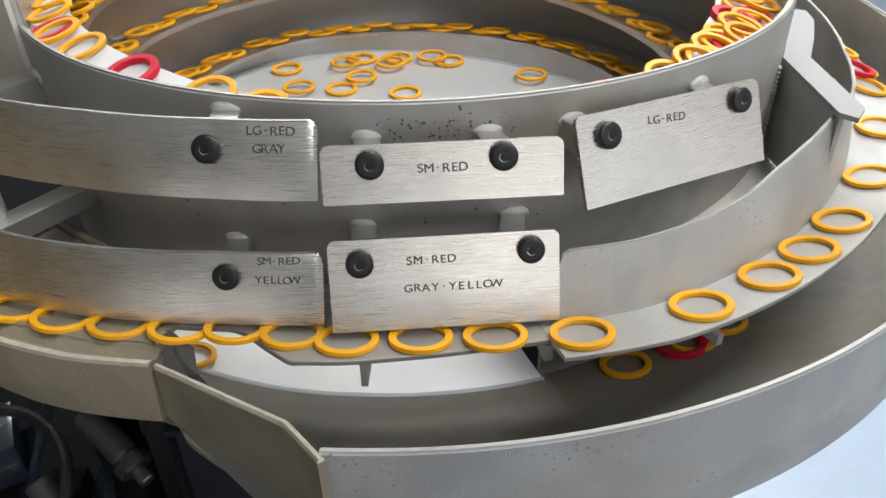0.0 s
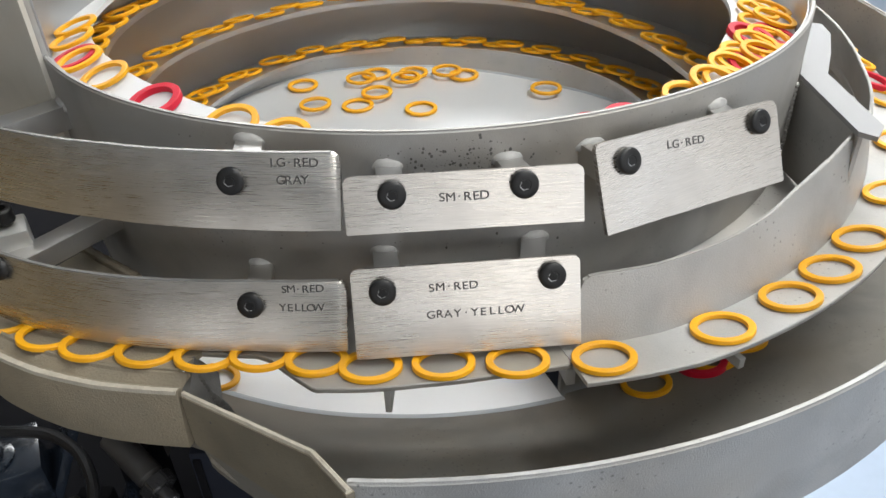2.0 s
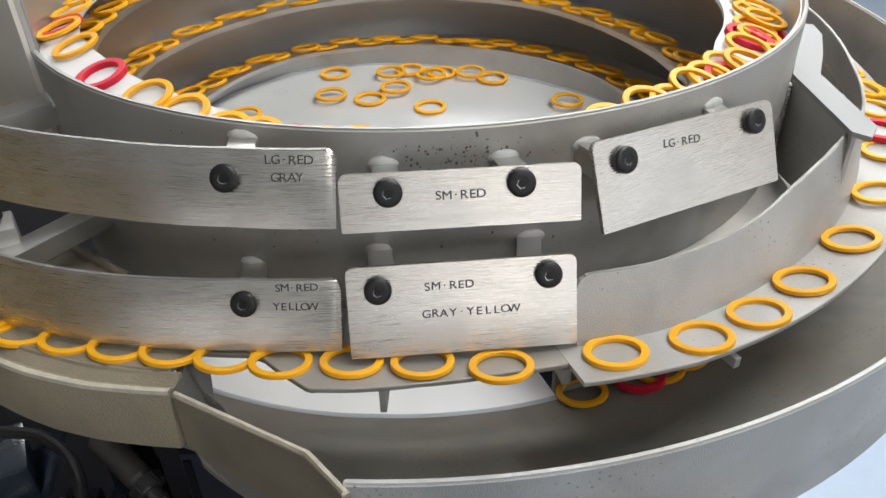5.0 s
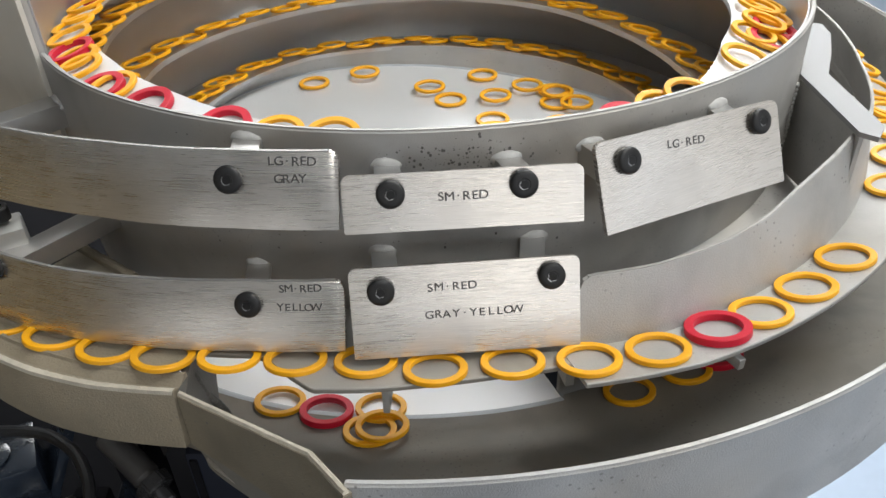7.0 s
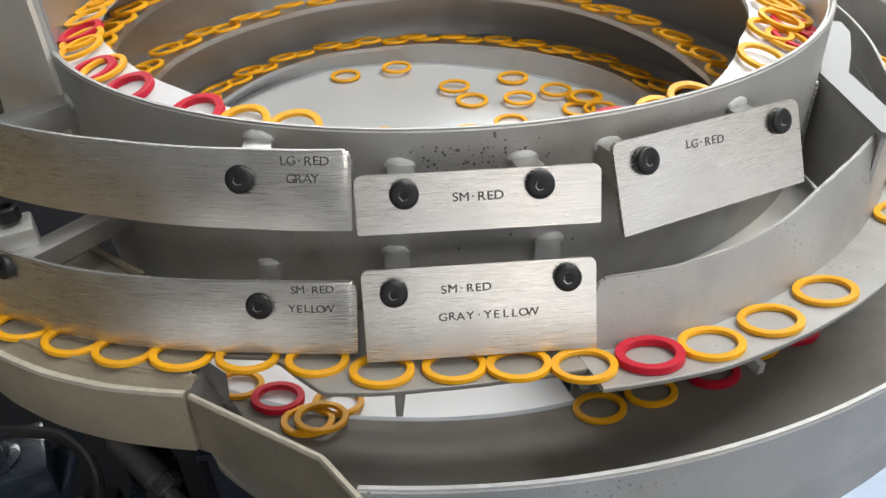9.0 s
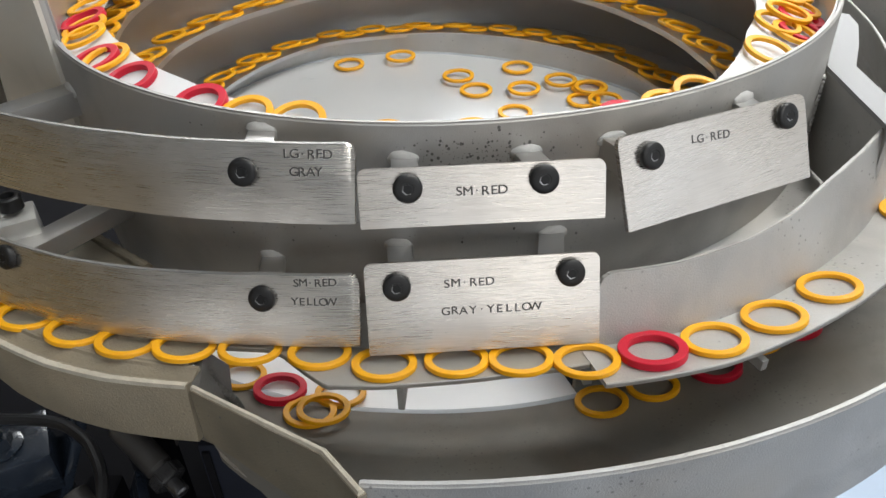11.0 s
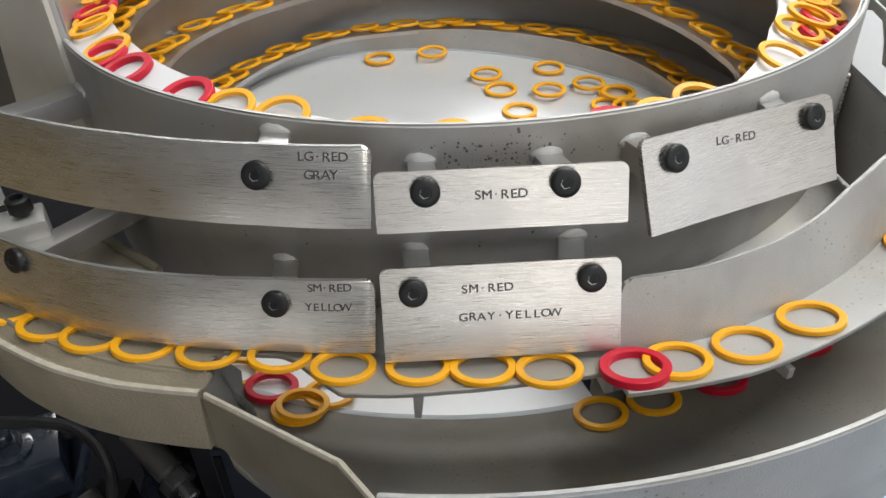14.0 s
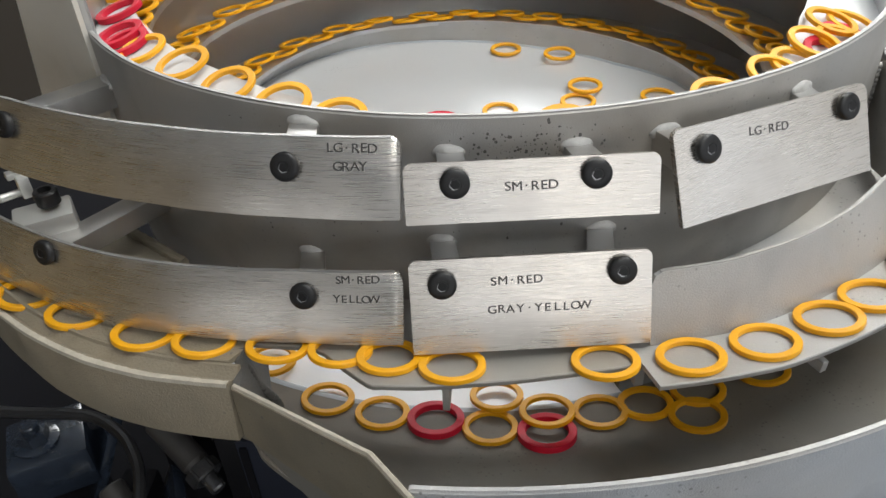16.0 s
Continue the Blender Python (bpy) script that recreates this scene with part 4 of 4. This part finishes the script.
spin(arm, [(0.0016, 0), (0.0018, 0.0004), (0.0018, 0.010), (0.0013, 0.0104)], pose(-0.006, 0.012, 0.003, 0, -80, 30), 14)
part("latch", arm, ALU, blk, "grey bent latch")
web = thing("web_plate", "tan blasted web plate welded to the bowl wall", "bracket")
W = [(-0.1991, 0.3240), (-0.2107, 0.3061), (-0.180, 0.270), (-0.145, 0.275), (-0.1611, 0.2969)]
part("plate", prism(bmesh.new(), W, 0.003, Matrix.Translation((0, 0, 1.187))), CAST, web)
part("weld", tube(bmesh.new(), [(-0.1985 + 0.0374 * k / 12, 0.3245 - 0.0271 * k / 12 + 0.0005 * (k % 2), 1.1908) for k in range(13)], 0.0026), CAST, web, "rough weld bead")
ft = thing("brass_fitting", "small brass fitting at the track's end", "fitting", at(-52, 0.296, 1.214))
part("nut", prism(bmesh.new(), [(0.006 * math.cos(radians(60 * k)), 0.006 * math.sin(radians(60 * k))) for k in range(6)], 0.006, pose(0, 0, 0, 70, 0, 20)), material("brass", (0.62, 0.45, 0.18), 0.3, 1.0, 0.1), ft)

# ---- end plate that closes the gap behind the low wall ----
gus = thing("gusset", "light grey flanged gusset between bowl wall and track", "gusset")
Z = 1.2535
RIB = [at(th, r, 0).xy for th, r in ((62.9, 0.2212), (68, 0.2212), (73, 0.2212), (79, 0.2212), (86, 0.2212), (84, 0.2395), (79.9, 0.2401), (72.1, 0.2357), (64.3, 0.2341),
                                     (52.2, 0.2669), (49.4, 0.2679), (49.5, 0.2594))]
part("flange", prism(bmesh.new(), [tuple(p) for p in RIB], 0.0024, Matrix.Translation((0, 0, Z - 0.0024))), PALE, gus, "pale flat flange")
part("face_plate", quad(bmesh.new(), at(62.6, 0.2216, Z - 0.0026), at(49.9, 0.2598, Z - 0.0026), at(49.9, 0.2598, 1.206), at(62.6, 0.2216, 1.200), 0.002), STEEL, gus)
bead = bmesh.new()
for k in range(16):
    p = at(61.4, RO + 0.0002, 1.2495 - k * 0.0024)
    bmesh.ops.create_icosphere(bead, subdivisions=2, radius=0.0015, matrix=Matrix.Translation(p) @ Matrix.Diagonal((1, 1, 1.1, 1)))
part("weld", bead, STEEL, gus, "rippled weld bead")
part("shelf", sweep(15, 62, 60, lambda th: [(RO + 0.0002, 1.197), (lerp(IN_R, th) - 0.002, 1.197), (lerp(IN_R, th) - 0.002, 1.1995), (RO + 0.0002, 1.1995)]), STEEL, gus)

# ---- rings ----
RR, RH = 0.0125, 0.0021


def ring_mesh(name, R, r, h, mat):
    c = 0.00026
    bm = spin(bmesh.new(), [(r, -h / 2 + c), (r + c, -h / 2), (R - c, -h / 2), (R, -h / 2 + c), (R, h / 2 - c), (R - c, h / 2), (r + c, h / 2), (r, h / 2 - c)], Matrix(), 44, True)
    bmesh.ops.recalc_face_normals(bm, faces=bm.faces)
    me = bpy.data.meshes.new(name)
    bm.to_mesh(me)
    bm.free()
    me.materials.append(mat)
    me.polygons.foreach_set("use_smooth", [True] * len(me.polygons))
    me.set_sharp_from_angle(angle=radians(30))
    return me


YRING = ring_mesh("yellow_ring", RR, RR * 0.755, RH, YELLOW)
RRING = ring_mesh("red_ring", RR * 1.03, RR * 0.745, RH * 1.5, RED)
RINGS = []


def ring(red, where, rows, group):
    """rows: (seconds, pose)."""
    ob = new("red_ring" if red else "yellow_ring", RRING if red else YRING)
    tagged(ob, ("red rubber sealing ring on the " if red else "yellow rubber sealing ring on the ") + where, "sealing ring", group)
    RINGS.append((ob, rows))
    return ob


def low_pose(th, s, red=False):
    a = radians(lerp(TILT_A, th))
    r, z = track_rz(th, s)
    h = RH * (0.75 if red else 0.5) + 0.0002
    up = Vector((0, 0, 1)) * math.cos(a) - (at(th, 1, 0) - at(th, 0, 0)) * math.sin(a)
    return frame_at(at(th, r, z) + up * h, at(th + 90, 1, 0) - at(th + 90, 0, 0), up)


def trough_pose(th, r, red=False, lift=0.0):
    a = math.atan(0.25)
    up = Vector((0, 0, 1)) * math.cos(a) - (at(th, 1, 0) - at(th, 0, 0)) * math.sin(a)
    return frame_at(at(th, r, FL(r)) + up * (RH * (0.75 if red else 0.5) + 0.0002 + lift), at(th + 90, 1, 0) - at(th + 90, 0, 0), up)


def flat_pose(th, r, z, red=False, lean=0.0, lift=0.0):
    up = Vector((0, 0, 1)) * math.cos(radians(lean)) + (at(th, 1, 0) - at(th, 0, 0)) * math.sin(radians(lean))
    return frame_at(at(th, r, z + RH * (0.75 if red else 0.5) + 0.0002 + lift), at(th + 90, 1, 0) - at(th + 90, 0, 0), up)


STEPS = [(0.0, 0, 0.0), (4.3, 0, 0.0), (5.3, 0, 0.33), (6.3, 0, 0.70), (6.6, 0, 0.785), (6.9, 0, 0.867), (7.2, 0, 0.94), (7.5, 1, 0.0), (7.6, 1, 0.0), (13.75, 1, 0.0), (14.0, 1, 0.150), (14.5, 1, 0.395), (15.0, 1, 0.60), (15.5, 1, 0.805), (16.0, 1, 1.0)]


def stations(make, stops, red=False, steps=STEPS):
    """Rows of a ring that rests at three stations and travels between them."""
    rows = []
    for t, k, f in steps:
        a, b = stops[k], stops[k + 1]
        th, s = a[0] + (b[0] - a[0]) * f, a[1] + (b[1] - a[1]) * f
        if make is low_pose:
            s = max(s, lerp([(-90, 0), (6, 0.004), (10, 0.0095), (13, 0.0115), (16, 0.0124), (150, 0.0125)], th))
        rows.append((t, make(th, s, red)))
    return rows


# outer track: place along and across it at the three stops
LOW = [
    ((89.5, 0.0126), (23.1, 0.0118), (-11.5, 0.0030)),
    ((94.7, 0.0126), (29.2, 0.0124), (-7.1, 0.0067)),
    ((99.9, 0.0126), (36.1, 0.0124), (-1.8, 0.0092)),
    ((105.1, 0.0126), (53.3, 0.0110), (10.2, 0.0095)),
    ((79.6, 0.0150), (12.6, 0.0100), (-16.9, 0.0040)),
    ((68.7, 0.0140), (7.6, 0.0050), (-23.2, 0.0054)),
    ((57.2, 0.0130), (2.3, 0.0045), (-28.4, 0.0078)),
    ((47.0, 0.0123), (-3.7, 0.0088), (-35.5, 0.0064)),
    ((40.2, 0.0126), (-9.6, 0.0030), (-41.5, 0.0064)),
    ((34.0, 0.0130), (-15.8, 0.0038), (-47.0, 0.0064)),
    ((26.1, 0.0120), (-21.4, 0.0051), (-53.0, 0.0064)),
    ((15.4, 0.0124), (-26.2, 0.0077), (-56.0, 0.0064)),
    ((8.6, 0.0040), (-31.1, 0.0080), (-57.5, 0.0064)),
    ((2.4, 0.0050), (-36.6, 0.0068), (-59.0, 0.0064)),
    ((-3.8, 0.0080), (-42.0, 0.0064), (-60.0, 0.0064)),
]
LOW_2 = [
    ((-8.7, 0.0050), (-47.0, 0.0064), (-60.5, 0.0064)),
    ((-13.9, 0.0035), (-51.5, 0.0064), (-61.0, 0.0064)),
    ((-18.6, 0.0053), (-55.0, 0.0064), (-61.0, 0.0064)),
    ((-23.8, 0.0060), (-57.0, 0.0064), (-61.5, 0.0064)),
    ((-28.7, 0.0083), (-59.0, 0.0064), (-61.5, 0.0064)),
    ((-33.1, 0.0085), (-60.0, 0.0064), (-61.5, 0.0064)),
    ((-38.5, 0.0070), (-61.0, 0.0064), (-61.8, 0.0064)),
    ((110.3, 0.0126), (60.0, 0.0126), (16.5, 0.0126)),
    ((115.5, 0.0126), (66.0, 0.0126), (22.5, 0.0120)),
    ((120.0, 0.0126), (72.0, 0.0126), (28.7, 0.0124)),
    ((121.0, 0.0126), (78.0, 0.0126), (33.8, 0.0118)),
    ((122.0, 0.0126), (84.0, 0.0126), (41.0, 0.0124)),
    ((84.5, 0.0160), (75.0, 0.0140), (48.0, 0.0124)),
    ((122.0, 0.0140), (90.0, 0.0140), (55.0, 0.0124)),
]
for stops in LOW + LOW_2:
    ring(False, "tilted outer track", stations(low_pose, stops), "yellow rings on the outer track")


# the red one on the outer track falls into the trough
def red_rows():
    rows = [(t, low_pose(th, s, True)) for t, th, s in ((0, 84.0, 0.0126), (4.3, 84.0, 0.0126), (5.3, 62.0, 0.0126), (6.3, 39.5, 0.0118), (6.6, 33.3, 0.0118), (6.9, 27.4, 0.0116), (7.2, 22.3, 0.0114),
                                                       (7.5, 17.9, 0.0114), (7.6, 17.9, 0.0114), (13.75, 17.9, 0.0114), (14.1, 12.0, 0.0135), (14.2, 9.6, 0.0165))]
    rows.append((14.32, frame_at(at(8.0, 0.292, 1.203), at(98, 1, 0) - at(98, 0, 0), at(0, 1, 0.35) - at(0, 0, 0))))
    rows.append((14.45, frame_at(at(4.1, 0.268, 1.168), at(94, 1, 0) - at(94, 0, 0), at(0, 1, 0.9) - at(0, 0, 0))))
    rows += [(14.6, trough_pose(-1.5, 0.240, True, 0.003)), (14.68, trough_pose(-15, 0.233, True)), (14.77, trough_pose(-33, 0.236, True)), (15.0, trough_pose(-43, 0.237, True)), (16.0, trough_pose(-45, 0.237, True))]
    return rows


ring(True, "tilted outer track", red_rows(), "red rings on the outer track")

# trough
TROUGH = [  # red, then rows of seconds, place along, radius
    (0, ((0, -28.6, 0.226), (4.3, -28.6, 0.226), (5.3, -45, 0.232), (16, -45, 0.232))),
    (0, ((0, 27.2, 0.2361), (4.3, 27.2, 0.2361), (6.3, -7.6, 0.232), (7.0, -18, 0.2270), (7.5, -26.0, 0.2255), (13.75, -26.0, 0.2255), (14.5, -38, 0.230), (16, -44, 0.232))),
    (1, ((0, 34.8, 0.2410), (4.3, 34.8, 0.2410), (6.3, -1.1, 0.2335), (7.0, -11.7, 0.2285), (7.5, -19.9, 0.2265), (13.75, -19.9, 0.2265), (14.5, -34, 0.231), (16, -43, 0.233))),
    (0, ((0, 36.6, 0.2417), (4.3, 36.6, 0.2417), (6.3, 5.3, 0.222), (7.0, -5.4, 0.2205), (7.5, -12.6, 0.2185), (13.75, -12.6, 0.2185), (14.5, -29, 0.228), (16, -42, 0.232))),
    (0, ((0, 42.0, 0.2440), (4.3, 42.0, 0.2440), (6.3, 5.0, 0.2345), (7.0, -5.8, 0.2391), (7.5, -14.5, 0.2371), (13.75, -14.5, 0.2371), (14.5, -31, 0.236), (16, -43, 0.236))),
    (0, ((0, 47.0, 0.2440), (4.3, 47.0, 0.2440), (6.3, 6.2, 0.2345), (7.0, -4.4, 0.2391), (7.5, -12.9, 0.2366), (13.75, -12.9, 0.2366), (14.5, -33, 0.236), (16, -44, 0.236))),
    (0, ((0, 60, 0.240), (4.3, 60, 0.240), (6.3, 34, 0.238), (7.0, 24.8, 0.2366), (7.5, 19.0, 0.2357), (13.75, 19.0, 0.2357), (14.5, 5.8, 0.2358), (16, -17.6, 0.2330))),
    (0, ((0, 67, 0.240), (4.3, 67, 0.240), (6.3, 42, 0.241), (7.0, 32.7, 0.2399), (7.5, 25.7, 0.2363), (13.75, 25.7, 0.2363), (14.5, 11.9, 0.2352), (16, -10.7, 0.2351))),
    (1, ((0, 75, 0.243), (4.3, 75, 0.243), (6.3, 50, 0.243), (7.5, 33.5, 0.2429), (13.75, 33.5, 0.2429), (14.5, 20.8, 0.2370), (16, -4.6, 0.2364))),
]
TROUGH_2 = [
    (0, ((0, 82, 0.243), (4.3, 82, 0.243), (7.5, 41, 0.243), (13.75, 41, 0.243), (14.5, 26.5, 0.2387), (16, 1.3, 0.2400))),
    (1, ((0, 90, 0.252), (4.3, 90, 0.252), (7.5, 46, 0.252), (13.75, 46, 0.252), (14.5, 30.9, 0.2515), (16, 7.0, 0.2463))),
    (0, ((0, 96, 0.238), (4.3, 96, 0.238), (7.5, 49, 0.238), (13.75, 49, 0.238), (14.5, 33, 0.238), (16, 7.6, 0.2340))),
    (0, ((0, 99, 0.234), (4.3, 99, 0.234), (7.5, 53, 0.234), (13.75, 53, 0.234), (14.5, 37, 0.230), (16, 2.2, 0.2200))),
    (0, ((0, 103, 0.24), (4.3, 103, 0.24), (7.5, 58, 0.24), (13.75, 58, 0.24), (14.5, 41, 0.240), (16, 13.4, 0.2360))),
    (0, ((0, 107, 0.268), (4.3, 107, 0.268), (7.5, 62, 0.268), (13.75, 62, 0.268), (14.5, 44.5, 0.2685), (16, 18.6, 0.2370))),
    (0, ((0, 112, 0.254), (4.3, 112, 0.254), (7.5, 68, 0.254), (13.75, 68, 0.254), (14.5, 50, 0.254), (16, 22.2, 0.2539))),
    (0, ((0, 116, 0.24), (4.3, 116, 0.24), (7.5, 72, 0.24), (13.75, 72, 0.24), (14.5, 54, 0.24), (16, 24.9, 0.2388))),
    (0, ((0, 121, 0.245), (4.3, 121, 0.245), (7.5, 79, 0.245), (13.75, 79, 0.245), (14.5, 61, 0.245), (16, 32.8, 0.2443))),
]
for k, (red, rows) in enumerate(TROUGH + TROUGH_2):
    lift = 0.0028 if k in (5, 11, 12) else 0.0
    ring(bool(red), "floor of the return trough", [(t, trough_pose(th, r, bool(red), lift)) for t, th, r in rows], "rings in the return trough")

# one comes round on the white floor behind the window
def inner_rows():
    rows = [(t, flat_pose(5, 0.150, 1.1305)) for t in (0, 14.2)]
    for t, th, r in ((14.4, -3, 0.190), (14.6, -8, 0.2225), (14.9, -12.3, 0.2188), (15.1, -15.2, 0.2202), (15.3, -18.1, 0.2198), (15.5, -21.7, 0.2198), (15.7, -24.0, 0.2228), (15.9, -27.0, 0.2206), (16, -28.2, 0.2200)):
        a = math.atan(0.10)
        out = at(th, 1, 0) - at(th, 0, 0)
        rows.append((t, frame_at(at(th, r, 1.1378 if r > 0.2 else 1.1345), at(th + 90, 1, 0) - at(th + 90, 0, 0), Vector((0, 0, 1)) * math.cos(a) - out * math.sin(a))))
    return rows


ring(False, "white floor behind the return window", inner_rows(), "rings in the return trough")

# top track of the bowl: place along it at the three stops, and radius at each
TOP = [
    (0, (-69.6, 0.2050), (-130, 0.204), (-157, 0.204)), (0, (-59.3, 0.2037), (-120, 0.204), (-147, 0.204)), (0, (-50.8, 0.1988), (-111, 0.202), (-138, 0.204)),
    (1, (-37.1, 0.1975), (-98, 0.204), (-125, 0.204)), (0, (-23.5, 0.1975), (-92, 0.204), (-119, 0.204)), (0, (-16.1, 0.1980), (-88, 0.203), (-112, 0.204)),
    (1, (-61.6, 0.2052), (-124, 0.204), (-151, 0.204)), (0, (-75.0, 0.2045), (-136, 0.204), (-163, 0.204)),
    (0, (-8, 0.203), (-84.2, 0.2050), (-108, 0.204)), (0, (-4, 0.203), (-77.9, 0.2050), (-101, 0.204)), (1, (0, 0.204), (-71.7, 0.2053), (-96, 0.204)),
]
TOP_2 = [
    (0, (4, 0.203), (-67.9, 0.2040), (-92, 0.204)), (0, (8, 0.203), (-63.8, 0.2053), (-88, 0.204)), (1, (13, 0.204), (-54.5, 0.2053), (-61.5, 0.2053)),
    (0, (17, 0.203), (-53.2, 0.2009), (-80, 0.204)), (1, (22, 0.203), (-44.0, 0.2014), (-71.3, 0.2040)), (1, (27, 0.203), (-30.4, 0.1985), (-57.9, 0.2050)),
    (0, (37.0, 0.2020), (-23.3, 0.1975), (-53.1, 0.2006)), (0, (42.6, 0.2020), (-15.9, 0.1985), (-41.7, 0.1965)), (0, (44.9, 0.2040), (-5, 0.202), (-32.4, 0.1965)),
    (0, (48.9, 0.1990), (5, 0.203), (-23.4, 0.1975)), (0, (52.1, 0.1980), (14, 0.203), (-15.9, 0.1985)),
]
TOP_3 = [
    (1, (53.0, 0.2040), (23.4, 0.2018), (-3.9, 0.2000)), (0, (55.4, 0.1960), (29.5, 0.2023), (2.8, 0.2020)), (0, (57.0, 0.2045), (34.1, 0.2039), (10, 0.203)),
    (0, (61.0, 0.1980), (53.1, 0.1985), (29.0, 0.2028)), (1, (64.2, 0.1930), (66.0, 0.2050), (50.5, 0.2050)), (0, (66.0, 0.2020), (64.9, 0.1930), (38.8, 0.2010)),
    (1, (68.0, 0.2040), (72.0, 0.2040), (57.0, 0.2045)), (0, (71.0, 0.1960), (64.2, 0.2025), (43.5, 0.2010)), (0, (74.0, 0.2040), (69.6, 0.1970), (49.3, 0.1985)),
    (0, (77.0, 0.1960), (75.0, 0.2030), (54.7, 0.2045)), (0, (80.0, 0.2040), (79.0, 0.1960), (58.7, 0.1960)), (0, (83.0, 0.1990), (83.0, 0.2040), (62.0, 0.2040)),
]
STACK = 0
for red, *stops in TOP + TOP_2 + TOP_3:
    STACK += 1
    crowd = stops[0][0] > 40
    rows = []
    for t, k, f in STEPS:
        (a, ra), (b, rb) = stops[k], stops[k + 1]
        th, r = a + (b - a) * f, ra + (rb - ra) * f
        rows.append((t, flat_pose(th, r, lerp(A_Z, back(th)) - (r - lerp(A_R, back(th))) * math.tan(radians(15)), bool(red), 15.0, 0.0 if red else 0.0010 + 0.0007 * (STACK % 3) + (0.0022 * (STACK % 2) if crowd else 0))))
    ring(bool(red), "white lined top track", rows, "rings on the top track")

# bowl floor
FLOOR_RINGS = [
    ((223.5, 0.1587), (154.6, 0.1291), (107.6, 0.1313)), ((206.9, 0.1357), (134.1, 0.1208), (88.1, 0.1208)), ((200.1, 0.1447), (125.1, 0.1300), (79.1, 0.1300)),
    ((191.3, 0.1222), (122.7, 0.1288), (76.7, 0.1288)), ((187.8, 0.1374), (117.7, 0.1139), (71.7, 0.1139)), ((175.7, 0.1330), (112.3, 0.1250), (66.3, 0.1250)),
    ((169.3, 0.1306), (94.3, 0.1300), (48.3, 0.1300)), ((206.7, 0.1014), (140.4, 0.0906), (94.4, 0.0906)), ((219.5, 0.0932), (163.7, 0.0767), (116.4, 0.0763)),
    ((232.5, 0.1161), (175.4, 0.0958), (125.8, 0.0926)), ((188.6, 0.0636), (124.3, 0.0596), (148.1, 0.0250)), ((135.3, 0.1265), (60.3, 0.1265), (20.3, 0.1265)),
    ((278.9, 0.1534), (212.9, 0.1534), (171.7, 0.1330)), ((262.5, 0.1444), (196.5, 0.1444), (151.8, 0.1295)),
]
for k, stops in enumerate(FLOOR_RINGS):
    rows = []
    for t, j, f in STEPS:
        (a, ra), (b, rb) = stops[j], stops[j + 1]
        rows.append((t, flat_pose(a + (b - a) * f, ra + (rb - ra) * f, 1.1645, False, 0, 0.0026 * (k % 2))))
    ring(False, "dished floor of the bowl", rows, "rings on the bowl floor")

# chains of rings that climb the spiral tracks
rnd = random.Random(4)


def chain(count, spots, z, rows_r, turn, where):
    th = 0.0
    for k in range(count):
        th = spots * k + rnd.uniform(-1.6, 1.6)
        off, lift, lean = rnd.uniform(0.0132, 0.019), 0.0024 * (k % 2) + rnd.uniform(0, 0.0008), rnd.uniform(-2, 4)
        rows = []
        for t, j, f in STEPS:
            a = th - (turn[j] + (turn[j + 1] - turn[j]) * f)
            b = back(a)
            r = min(lerp(rows_r, b) + off, RI - RR - 0.0006)
            rows.append((t, flat_pose(a, r, z - (r - lerp(rows_r, b)) * math.tan(radians(11)), False, 11 + lean, lift)))
        ring(False, where, rows, "rings climbing the inner tracks")


chain(58, 360 / 58, 1.218, B_R, (0, 60, 96), "middle spiral track in bowl")
chain(62, 360 / 62, 1.180, C_R, (0, 60, 100), "lowest spiral track in bowl")
for k in range(13):
    th = -128 + k * 6.2 + rnd.uniform(-1.5, 1.5)
    ring(False, "upper spiral track in bowl", [(t, flat_pose(th, 0.2050, 1.2542, False, 11, 0.0022 * (k % 2))) for t in (0.0, 16.0)], "rings climbing the inner tracks")


def motions():
    for ob, rows in RINGS:
        walk(ob, rows)


motions()
